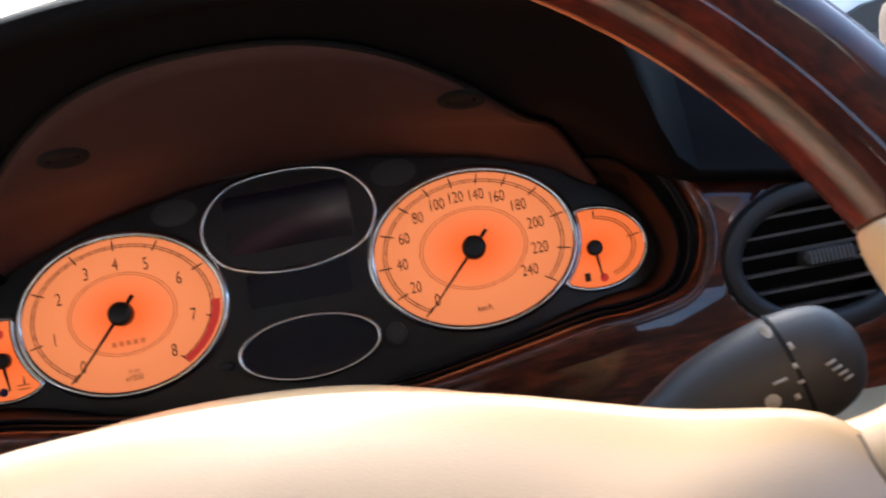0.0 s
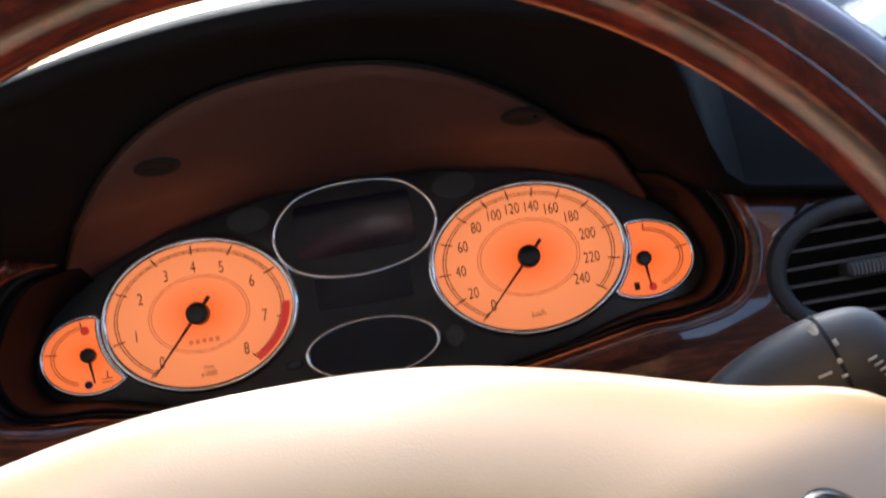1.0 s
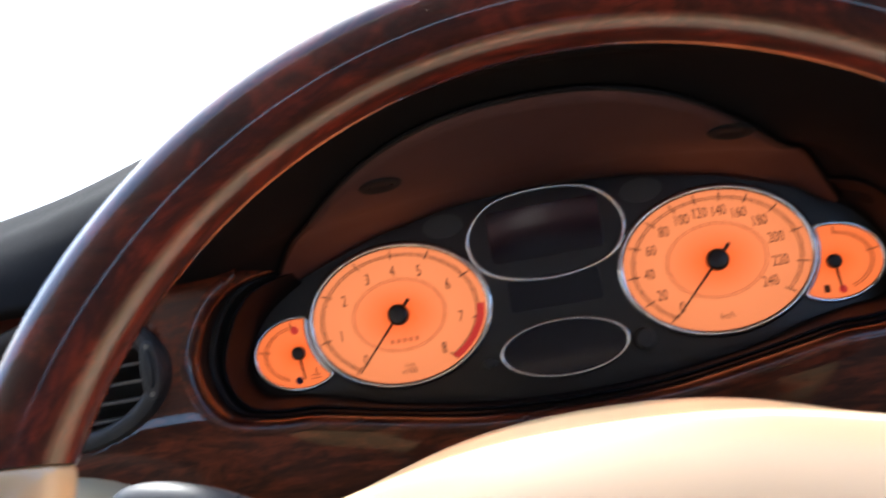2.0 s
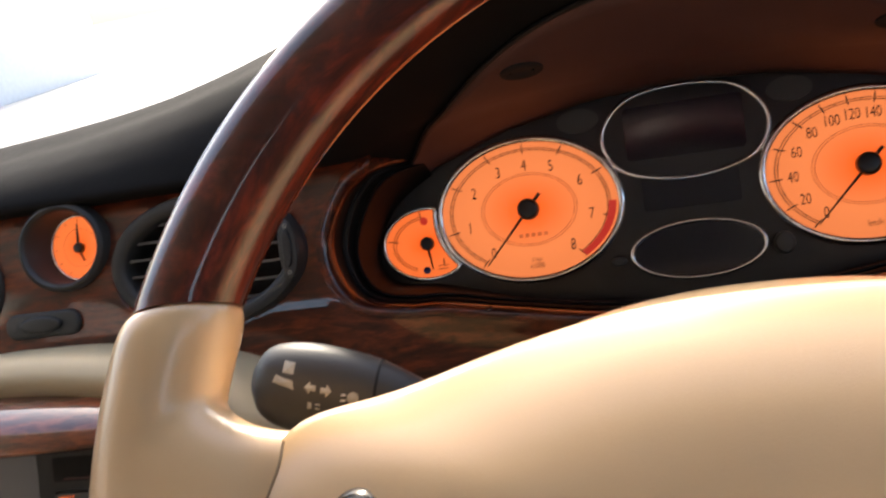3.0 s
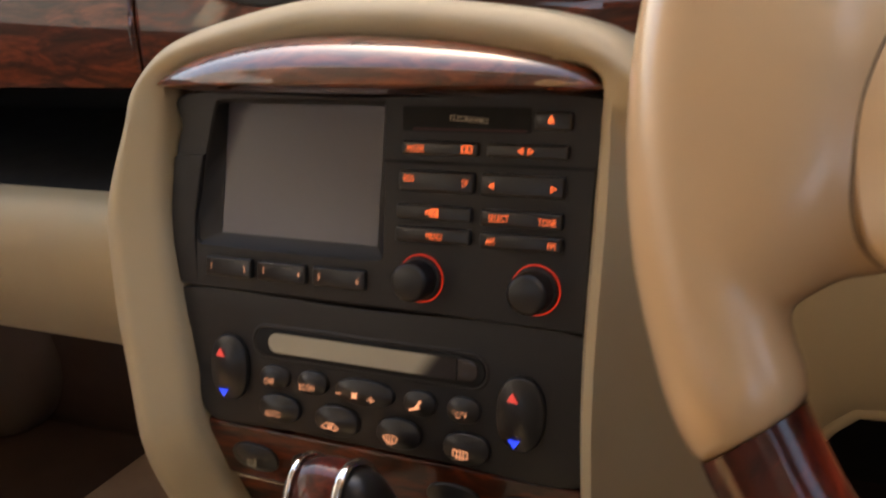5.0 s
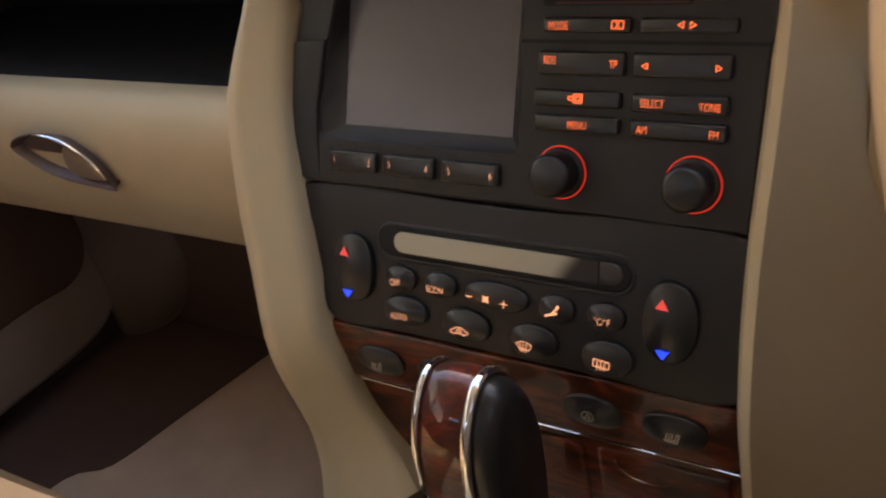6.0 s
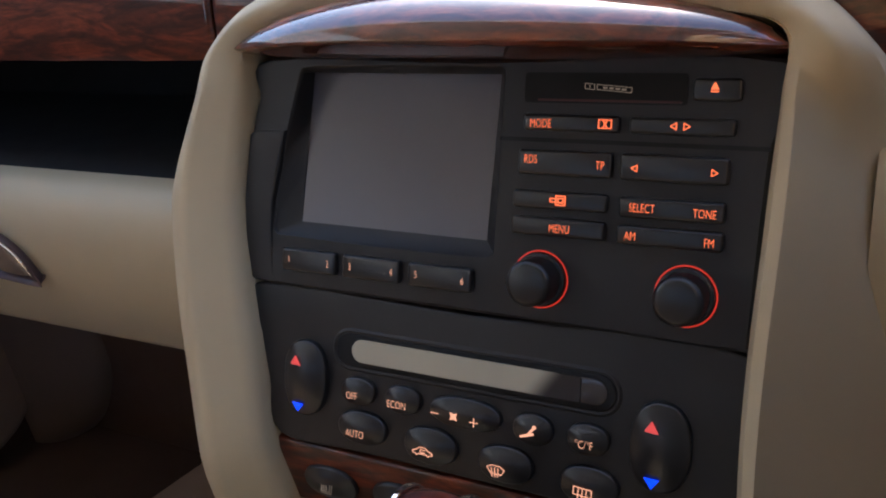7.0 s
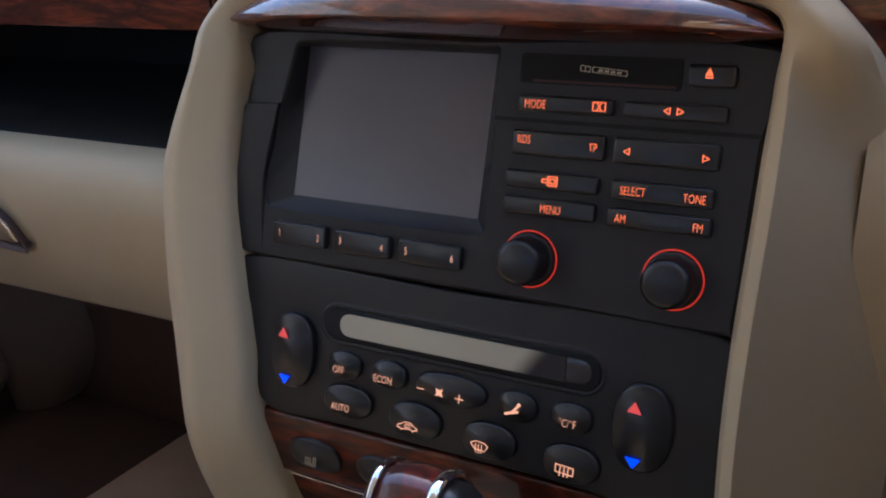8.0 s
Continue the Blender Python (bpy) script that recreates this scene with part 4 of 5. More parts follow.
strokes("key_mark", [[(0.0415, 0.0626), (0.0455, 0.0626), (0.0455, 0.0588), (0.0415, 0.0588), (0.0415, 0.0626)], [(0.0424, 0.0616), (0.0446, 0.0616), (0.0446, 0.0598), (0.0424, 0.0598), (0.0424, 0.0616)], [(0.0390, 0.0614), (0.0415, 0.0614)], [(0.0390, 0.0600), (0.0415, 0.0600)], [(0.0390, 0.0614), (0.0390, 0.0600)]], 0.0005, LEGEND, k, KZ)
k = key(0.0215, 0.0630, 0.0453, 0.0530)
letters("key_print", "MENU", 0.0051, LEGEND, k, 0.0435, 0.0486, KZ, 0.66)
k = key(0.0682, 0.1099, 0.0560, 0.0642)
letters("key_print", "SELECT", 0.0051, LEGEND, k, 0.0778, 0.0599, KZ, 0.63)
letters("key_print", "TONE", 0.0051, LEGEND, k, 0.1025, 0.0594, KZ, 0.66)
k = key(0.0679, 0.1101, 0.0450, 0.0527)
letters("key_print", "AM", 0.0051, LEGEND, k, 0.0738, 0.0484, KZ, 0.66)
letters("key_print", "FM", 0.0051, LEGEND, k, 0.1050, 0.0482, KZ, 0.66)
for kx in (0.0352, 0.0970):
    kn = part("knob", prism(oval(kx, 0.0262, 0.0100, 0.0100, 40), 0.0, 0.0160, 0.0028), BUTTON, st, "round black rubber knob")
    part("lit_ring", sweep(oval(kx, 0.0262, 0.0123, 0.0123, 56), ring_profile(0.00032, 4, 0.0004)), RINGL, kn, "thin red lit ring")
    part("knob_collar", prism(oval(kx, 0.0262, 0.0118, 0.0118, 40), 0.0, 0.0030, 0.001), RADIO, kn)

# climate panel
cp = thing("climate_panel", CO, "black climate control panel with oval buttons and lcd", "climate control")
cpl = spline([(-0.1205, 0.0066), (-0.1165, -0.018), (-0.111, -0.042), (-0.1035, -0.0700), (-0.05, -0.0705), (0.05, -0.0712), (0.1215, -0.0716), (0.1222, -0.04), (0.1218, 0.0050), (0.0, 0.0058)], 5, True)
part("plate", prism(cpl, -0.03, -0.0012, 0.0015), RADIO, cp)
part("lcd_recess", prism(rrect(0.0012, -0.0195, 0.1415, 0.0168, 0.0082, 8), -0.0040, -0.0002, 0.0012), VOID, cp, "black recess round the lcd")
part("lcd_rim", sweep(rrect(0.0012, -0.0195, 0.1415, 0.0168, 0.0082, 8), [(-0.0006, -0.0020), (0.0, -0.0006), (0.0010, -0.0004), (0.0022, -0.0011)]), RADIO, cp)
strip = rrect(0.0042, -0.0192, 0.1275, 0.0112, 0.0055, 8)
part("lcd", prism([(min(x, 0.0560), y) for x, y in strip], -0.0010, 0.0005), LCD, cp, "unlit pale grey lcd strip with a dark reflection painted at one end")
# this end piece carries the dark reflection in its colour
part("lcd_reflection", prism([(max(x, 0.0561), y) for x, y in strip], -0.0010, 0.0005, 0.0004), LCDEND, cp, "end of the lcd painted as a dark reflection")


def pill(parent, x, y, rx, ry, h=0.0045):
    return part("button", prism(oval(x, y, rx, ry, 32, 2.3), -0.002, h * 0.42, 0.0014, h * 0.58), BUTTON, parent)


BZ = 0.0052
for sx, y in ((-0.0862, -0.0372), (0.0915, -0.0374)):
    r = pill(cp, sx, y, 0.0128, 0.0192, 0.006)
    part("arrow", wedge(([(sx - 0.0058, y + 0.0074), (sx + 0.0002, y + 0.0070), (sx - 0.0028, y + 0.0122)], 0.0058, 0.0061)), REDL, r, "red up arrow", smooth=False)
    part("arrow", wedge(([(sx - 0.0050, y - 0.0122), (sx - 0.0015, y - 0.0168), (sx + 0.0016, y - 0.0124)], 0.0050, 0.0053)), BLUEL, r, "blue down arrow", smooth=False)
for x, word in ((-0.0552, "OFF"), (-0.0302, "ECON")):
    r = pill(cp, x, -0.0390, 0.0096, 0.0068)
    letters("button_print", word, 0.0053, LEGENDP, r, x - 0.0010, -0.0406, BZ, 0.70)
r = pill(cp, 0.0026, -0.0397, 0.0180, 0.0074)
bars("button_mark", [(-0.0110, -0.0405, 0.0040, 0.0004), (0.0090, -0.0415, 0.0042, 0.0004), (0.0090, -0.0415, 0.0004, 0.0042)], LEGENDP, r, 0.0050)
part("fan_mark", loft([[(x, y, 0.0050) for x, y in [(-0.0012 + 0.0026 * math.cos(radians(a)) * (1 if i % 2 else 0.45), -0.0405 + 0.0026 * math.sin(radians(a)) * (1 if i % 2 else 0.45)) for i, a in enumerate(range(0, 360, 45))]],
                       [(x, y, 0.0054) for x, y in [(-0.0012 + 0.0026 * math.cos(radians(a)) * (1 if i % 2 else 0.45), -0.0405 + 0.0026 * math.sin(radians(a)) * (1 if i % 2 else 0.45)) for i, a in enumerate(range(0, 360, 45))]]]), LEGENDP, r, smooth=False)
r = pill(cp, 0.0357, -0.0405, 0.0094, 0.0070)
strokes("button_mark", [[(0.0320, -0.0430), (0.0350, -0.0420), (0.0372, -0.0392)], [(0.0350, -0.0420), (0.0375, -0.0412)]], 0.0011, LEGENDP, r, BZ)
part("button_mark", prism(oval(0.0380, -0.0380, 0.0009, 0.0009, 12), BZ, BZ + 0.0003), LEGENDP, r)
r = pill(cp, 0.0608, -0.0403, 0.0094, 0.0070)
letters("button_print", "\u00b0C/\u00b0F", 0.0050, LEGENDP, r, 0.0605, -0.0415, BZ, 0.72)
r = pill(cp, -0.0524, -0.0570, 0.0138, 0.0082)
letters("button_print", "AUTO", 0.0052, LEGENDP, r, -0.0540, -0.0592, BZ, 0.72)
r = pill(cp, -0.0148, -0.0585, 0.0140, 0.0088)
strokes("car_mark", [[(-0.0216, -0.0612), (-0.0214, -0.0600), (-0.0196, -0.0594), (-0.0180, -0.0582), (-0.0148, -0.0582), (-0.0132, -0.0596), (-0.0114, -0.0602), (-0.0112, -0.0612), (-0.0126, -0.0614), (-0.0132, -0.0622), (-0.0142, -0.0614), (-0.0186, -0.0614), (-0.0194, -0.0622), (-0.0202, -0.0614), (-0.0216, -0.0612)],
         [(-0.0148, -0.0594), (-0.0172, -0.0592), (-0.0178, -0.0601), (-0.0170, -0.0607), (-0.0150, -0.0606)]], 0.00038, LEGENDP, r, BZ)
r = pill(cp, 0.0234, -0.0593, 0.0132, 0.0086)
strokes("screen_mark", [[(0.0165, -0.0600), (0.0190, -0.0588), (0.0228, -0.0590), (0.0250, -0.0604), (0.0236, -0.0628), (0.0186, -0.0625), (0.0165, -0.0600)]] + [[(0.0188 + 0.0016 * i, -0.0600), (0.0193 + 0.0013 * i, -0.0640)] for i in range(3)], 0.00038, LEGENDP, r, BZ)
r = pill(cp, 0.0626, -0.0605, 0.0130, 0.0086)
strokes("screen_mark", [[(0.0572, -0.0600), (0.0652, -0.0606), (0.0652, -0.0640), (0.0572, -0.0634), (0.0572, -0.0600)]] + [[(0.0594 + 0.0018 * i, -0.0608), (0.0592 + 0.0018 * i, -0.0650)] for i in range(3)], 0.00042, LEGENDP, r, BZ)

# walnut switch band and the ashtray lid under it
sb = thing("switch_band", LOW, "walnut band with dark oval seat heater switches", "switch panel")
band = [(-0.118, -0.049), (0.1180, -0.051), (0.1225, -0.009), (-0.1105, -0.008)]
part("wood_plate", prism(dense(band, 0.01), -0.03, 0.0, 0.002), WALNUT, sb)
for ya, yb in ((-0.0490, -0.0510),):
    part("bright_line", tube([(-0.112, ya, 0.0002), (0.121, yb, 0.0002)], 0.00045, 8), CHROME, sb)
for x in (-0.0812, -0.0395, 0.0478, 0.0896):
    r = pill(sb, x, -0.0300, 0.0160, 0.0104, 0.006)
    if abs(x) > 0.06:
        strokes("seat_mark", [[(x + 0.0034, -0.0262), (x + 0.0020, -0.0312), (x - 0.0030, -0.0308)], [(x + 0.0046, -0.0262), (x + 0.0028, -0.0326), (x - 0.0032, -0.0322)]] + [[(x - 0.0022 + 0.0014 * k, -0.0298), (x - 0.0018 + 0.0014 * k, -0.0272)] for k in range(3)], 0.0005, LEGENDW, r, 0.0064)
    elif x > 0:
        strokes("warning_mark", [[(x + 0.0032 * math.cos(radians(a)), -0.0286 + 0.0032 * math.sin(radians(a))) for a in range(0, 361, 30)], [(x - 0.0015, -0.0298), (x, -0.0270), (x + 0.0015, -0.0298), (x - 0.0015, -0.0298)]], 0.0005, LEGENDW, r, 0.0064)
    else:
        strokes("lock_mark", [[(x - 0.003, -0.0303), (x + 0.003, -0.0303), (x + 0.003, -0.0268), (x - 0.003, -0.0268), (x - 0.003, -0.0303)], [(x - 0.001, -0.0280), (x - 0.001, -0.0293)], [(x + 0.001, -0.0280), (x + 0.001, -0.0293)]], 0.0005, LEGENDW, r, 0.0064)
ash = thing("ashtray", LOW, "closed walnut ashtray lid low on the console", "ashtray")
part("frame", prism(rrect(0.0, -0.0840, 0.236, 0.060, 0.003), -0.032, -0.004, 0.0015), WALNUT, ash)
part("lid", prism(rrect(0.0, -0.0850, 0.076, 0.050, 0.004), -0.006, -0.0015, 0.002), WALNUT, ash)
part("lid", prism(rrect(0.0800, -0.0850, 0.070, 0.050, 0.004), -0.006, -0.0025, 0.002), WALNUT, ash)
part("finger_pull", tube([(0.072 + 0.017 * math.cos(radians(a)), -0.0655 + 0.012 * math.sin(radians(a)), -0.0022) for a in range(180, 361, 10)], 0.0006, 8), CAPWOOD, ash, "thin curved edge of the finger pull")

# gear selector
gear = thing("gear_selector", pose(-0.331, -0.272, 0.40), "walnut and chrome gear selector with black leather side", "gear selector")
GP = spline([(0.020, 0.0), (0.020, 0.07), (0.022, 0.118), (0.021, 0.145), (0.014, 0.166), (0.002, 0.176), (-0.010, 0.174), (-0.022, 0.158), (-0.027, 0.132), (-0.025, 0.07), (-0.024, 0.0)], 5)


def slab(xs):
    """The lever's side profile carried across it; xs: place and size in turn."""
    return loft([[(x, y * s, 0.10 + (z - 0.10) * (0.5 + 0.5 * s) if z > 0.1 else z) for y, z in GP] for x, s in xs])


def narrowed(bm):
    """The lever grows slimmer towards its foot."""
    for v in bm.verts:
        v.co.x *= 0.72 + 0.28 * smoothstep(0.02, 0.135, v.co.z)
    return bm


part("wood_core", narrowed(slab([(-0.0150, 0.95), (-0.0120, 1.0), (-0.0065, 1.035), (-0.0010, 1.045), (0.0045, 1.03), (0.0085, 1.0), (0.0100, 0.96)])), RIMWOOD, gear, "lacquered walnut core")
for xx, rr in ((-0.0148, 0.0015), (0.0098, 0.0026)):
    part("chrome_strip", narrowed(tube([(xx, y * 1.01, 0.10 + (z - 0.10) * 1.005 if z > 0.1 else z) for y, z in GP], rr, 12, 0.8)), CHROME, gear, "polished chrome strip")
part("side_pad", narrowed(slab([(0.0105, 0.95), (0.0135, 0.95), (0.0170, 0.91), (0.0205, 0.82), (0.0225, 0.70)])), BUTTON, gear, "black leather side")
part("side_pad", narrowed(slab([(-0.0215, 0.72), (-0.0200, 0.86), (-0.0165, 0.95)])), BUTTON, gear, "black leather side")
part("lit_mark", block(0.0000, 0.0026, -0.0180, -0.0160, 0.1640, 0.1675), LEGEND, gear, "small orange lit gear mark")

tun = [(-0.100, 0.0), (-0.098, 0.09), (-0.085, 0.115), (0.0, 0.120), (0.085, 0.115), (0.098, 0.09), (0.100, 0.0)]
solid("console_tunnel", loft([[(MID + x, y, 0.26 + z) for x, z in spline(tun, 4)] for y in (-0.16, -0.30, -0.60, -0.95)], False), BEIGE, ID, "beige centre tunnel between the seats", "console tunnel")
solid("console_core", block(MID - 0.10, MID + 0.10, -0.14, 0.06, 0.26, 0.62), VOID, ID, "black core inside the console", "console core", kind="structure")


# ---- passenger side ----
gl = thing("glovebox", ID, "beige glovebox front with an oval handle", "glovebox")
gprof = spline([(0.02, 0.600), (-0.085, 0.606), (-0.112, 0.600), (-0.124, 0.575), (-0.123, 0.535), (-0.113, 0.496), (-0.092, 0.473), (0.02, 0.455)], 6)
part("front", loft([[(x, y, z) for y, z in gprof] for x in (-1.07, -0.9, -0.7, MID - 0.13)], False), BEIGE, gl)
LEAF = spline([(-0.0354, 0.0205), (-0.033, 0.0135), (-0.0128, 0.0014), (0.0164, -0.0072), (0.0494, -0.0104), (0.0690, -0.0112), (0.0722, -0.0078), (0.0614, 0.0150), (0.0385, 0.0306), (0.0142, 0.0348), (-0.0194, 0.0292)], 6, True)
hd = part("handle_cup", sweep(LEAF, [(-0.0050, -0.0100), (-0.0028, -0.0060), (-0.0008, -0.0004), (0.0004, 0.0004), (0.0012, -0.0004)]), surface("brown handle cup", (0.10, 0.06, 0.05), 0.3, relief=0.05), gl, "dark brown leaf shaped handle cup", at=plane_frame((-0.800, -0.1320, 0.545), -4))
part("handle_back", prism(grown(LEAF, -0.0045), -0.0095, -0.0080), surface("brown handle cup floor", (0.09, 0.055, 0.045), 0.35, relief=0.05), hd)
arc = spline([(0.004, 0.0352), (0.0142, 0.0350), (0.0385, 0.0308), (0.0614, 0.0152), (0.0700, -0.0020)], 6)
part("chrome_edge", tube([(x, y, 0.0014) for x, y in arc], [0.0003 + 0.0013 * math.sin(math.pi * k / (len(arc) - 1)) for k in range(len(arc))], 8), CHROME, hd, "bright chrome edge")
part("latch", prism(spline([(0.028, 0.022), (0.022, 0.006), (0.030, -0.004), (0.056, -0.006), (0.062, -0.002), (0.050, 0.016), (0.040, 0.024)], 5, True), -0.009, -0.001, 0.003), surface("tan latch", (0.24, 0.18, 0.13), 0.4, relief=0.1), hd)
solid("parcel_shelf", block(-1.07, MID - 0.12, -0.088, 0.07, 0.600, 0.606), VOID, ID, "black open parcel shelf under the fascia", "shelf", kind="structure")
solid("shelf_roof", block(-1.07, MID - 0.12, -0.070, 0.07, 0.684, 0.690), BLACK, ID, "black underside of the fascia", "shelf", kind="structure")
solid("knee_panel", block(-1.07, MID - 0.13, 0.050, 0.072, 0.20, 0.50, 0.005), BROWN, ID, "dark brown lower panel under the glovebox", "panel", kind="structure")
solid("console_side", loft([[(MID - 0.150, y, z) for y, z in ((-0.235, 0.20), (-0.20, 0.45), (-0.14, 0.62), (0.05, 0.68), (0.05, 0.20))],
                            [(MID - 0.115, y, z) for y, z in ((-0.235, 0.20), (-0.20, 0.45), (-0.14, 0.62), (0.05, 0.68), (0.05, 0.20))]]), BROWN, ID, "brown carpeted console side", "console side", kind="structure")
MAT = spline([(-0.815, 0.060), (-0.827, 0.023), (-0.857, -0.089), (-0.880, -0.171), (-0.925, -0.230), (-0.935, -0.50)], 5)
solid("floor_mat", prism(MAT + [(MID - 0.15, -0.50), (MID - 0.15, 0.06)], 0.198, 0.212, 0.004), TANMAT, ID, "tan carpet mat in the passenger footwell", "floor mat")
seat = spline([(-1.05, 0.30), (-1.03, 0.42), (-0.98, 0.455), (-0.90, 0.440), (-0.76, 0.432), (-0.62, 0.440), (-0.545, 0.455), (-0.50, 0.42), (-0.49, 0.30)], 5)
solid("seat_cushion", loft([[(x, y, 0.20 + (z - 0.20) * k) for x, z in seat] for y, k in ((-0.315, 0.45), (-0.30, 0.80), (-0.325, 0.98), (-0.36, 1.02), (-0.55, 1.0), (-0.9, 0.98))], False), CREAM, ID,
      "cream leather passenger seat cushion", "seat")


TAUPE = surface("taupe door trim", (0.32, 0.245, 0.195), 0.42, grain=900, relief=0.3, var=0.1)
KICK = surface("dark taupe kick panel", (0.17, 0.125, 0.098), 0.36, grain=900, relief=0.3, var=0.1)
DOOR = Matrix(((0, 0, 1, -1.078), (1, 0, 0, 0), (0, 1, 0, 0), (0, 0, 0, 1)))
dp = thing("door_pocket", DOOR, "taupe moulded pocket round a dark speaker panel on the door", "door pocket")
pk = spline([(-0.50, 0.235), (-0.20, 0.228), (-0.03, 0.228), (0.025, 0.280), (0.040, 0.380), (0.015, 0.470), (-0.06, 0.520), (-0.50, 0.540)], 6, True)
part("moulding", prism(pk, 0.0, 0.030, 0.012), TAUPE, dp)
part("speaker_panel", prism(spline([(-0.50, 0.300), (-0.14, 0.318), (-0.03, 0.312), (0.005, 0.350), (-0.002, 0.410), (-0.055, 0.470), (-0.50, 0.500)], 6, True), 0.026, 0.034, 0.003), BROWN, dp, "dark brown speaker panel")
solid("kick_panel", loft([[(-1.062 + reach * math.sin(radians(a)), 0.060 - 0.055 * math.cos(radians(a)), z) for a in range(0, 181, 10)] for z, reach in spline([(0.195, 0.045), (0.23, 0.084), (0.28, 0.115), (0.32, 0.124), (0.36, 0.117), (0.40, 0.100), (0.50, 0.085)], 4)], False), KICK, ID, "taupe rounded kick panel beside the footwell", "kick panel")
KNEE = spline([(0.02, 0.665), (-0.085, 0.675), (-0.120, 0.660), (-0.135, 0.620), (-0.133, 0.560), (-0.126, 0.534), (-0.112, 0.526), (-0.060, 0.526), (0.02, 0.526)], 5)


def knee_section(x):
    """The panel's profile at x; its lower edge arches up under the column."""
    low = 0.526 - 0.075 * smoothstep(-0.112, -0.172, x) - 0.075 * smoothstep(0.112, 0.172, x)
    return [(x, y, z if z > 0.60 else 0.60 - (0.60 - z) * (0.60 - low) / 0.074) for y, z in KNEE]


knee = thing("knee_bolster", ID, "beige knee panel arched under the steering column", "knee panel")
xs = [MID + 0.16 + (0.37 - MID - 0.16) * k / 48 for k in range(49)]
part("panel", loft([knee_section(x) for x in xs], False), BEIGE, knee)
part("rolled_edge", tube([(x, -0.1215, knee_section(x)[-1][2] + 0.0040) for x in xs], 0.0050, 12), BEIGE, knee, "rounded lower edge")


# ---- steering wheel ----
wheel = thing("steering_wheel", WH, "wood and cream leather steering wheel", "steering wheel")
RW, TW = 0.1717, 0.0142


def rim_arc(a0, a1, r, n, fl=1.0, taper=0.0, slant=(0.0, 0.0)):
    """A stretch of the rim; slant: degrees by which the outer side of each end runs on."""
    rings = []
    m = 18
    for k in range(n + 1):
        a = radians(a0 + (a1 - a0) * k / n)
        e = min(k, n - k) / n
        rr = r * (1 - taper * max(0, 1 - e * 14) ** 2)
        lean = radians(slant[0] * max(0, 1 - 6 * k / n) + slant[1] * max(0, 1 - 6 * (n - k) / n))
        ring = []
        for j in range(m):
            c, s = math.cos(2 * math.pi * j / m), math.sin(2 * math.pi * j / m)
            ring.append(((RW + rr * c) * math.cos(a + lean * c), (RW + rr * c) * math.sin(a + lean * c), fl * rr * s))
        rings.append(ring)
    return loft(rings)


part("wood_rim", rim_arc(22.3, 157.7, TW, 110, 1.1, 0.0, (-2.2, 2.2)), RIMWOOD, wheel, "glossy walnut upper rim")
part("wood_rim", rim_arc(207.4, 332.6, TW, 90, 1.1, 0.0, (1.0, -1.0)), RIMWOOD, wheel, "glossy walnut lower rim")
PADL = [(0, 0.0550), (-0.035, 0.0532), (-0.066, 0.0470), (-0.098, 0.0378), (-0.126, 0.0315), (-0.1355, 0.0185), (-0.138, -0.003), (-0.1355, -0.027), (-0.1285, -0.0380), (-0.112, -0.0425),
        (-0.092, -0.0455), (-0.070, -0.058), (-0.050, -0.082), (-0.025, -0.094), (0, -0.097)]
PADL = spline(PADL + [(-x, y) for x, y in PADL[-2:0:-1]], 5, True)
rings = []
for s, dz in ((1.0, -0.016), (1.003, -0.010), (0.998, -0.004), (0.985, 0.0), (0.96, 0.0), (0.92, 0.0), (0.86, 0.0), (0.78, 0.0), (0.68, 0.0), (0.56, 0.0), (0.42, 0.0), (0.26, 0.0), (0.10, 0.0)):
    rings.append([(x * s, -0.012 + (y + 0.012) * s, 0.031 - 0.018 * min(1, s) ** 4 - 0.016 * smoothstep(-0.01, 0.06, y * s) + dz) for x, y in PADL])
# the top of the cover runs back towards the dials
for n, grow, shrink in ((-0.030, 0.065, 0.985), (-0.042, 0.105, 0.975), (-0.048, 0.108, 0.97), (-0.054, 0.080, 0.965), (-0.058, 0.0, 0.95)):
    back = []
    for x, y in PADL:
        w = smoothstep(0.0, 0.03, y) * max(0.0, 1 - (x / 0.117) ** 2)
        f = shrink + (1 + grow - shrink) * w
        back.append((x * (shrink + (1 - shrink) * w), -0.012 * (1 - w) + (y + 0.012 * (1 - w)) * f, n))
    rings.insert(0, back)
part("airbag_pad", loft(rings), CREAM, wheel, "smooth cream airbag cover")
badge = part("hub_badge", loft([[(x, y, z) for x, y in oval(0.0015, -0.0085, 0.0092 * s, 0.0118 * s, 36, 2.6)] for s, z in ((1.0, 0.026), (1.0, 0.0318), (0.96, 0.0326), (0.88, 0.0326), (0.86, 0.0320))]), CHROME, wheel, "small chrome edged badge")
part("badge_face", prism(oval(0.0015, -0.0085, 0.0080, 0.0103, 36, 2.6), 0.0310, 0.0324), SATIN, badge, "dark badge face")
SPOKE = [(0.180, 0.056, -0.046, 0.0, 0.006), (0.1740, 0.060, -0.055, 0.0, 0.0185), (0.166, 0.055, -0.060, 0.0, 0.0190), (0.158, 0.045, -0.061, 0.001, 0.0185), (0.150, 0.0375, -0.052, 0.001, 0.0180), (0.142, 0.0325, -0.046, 0.001, 0.0160), (0.1365, 0.0305, -0.042, 0.0, 0.0140), (0.120, 0.028, -0.038, -0.002, 0.0120)]


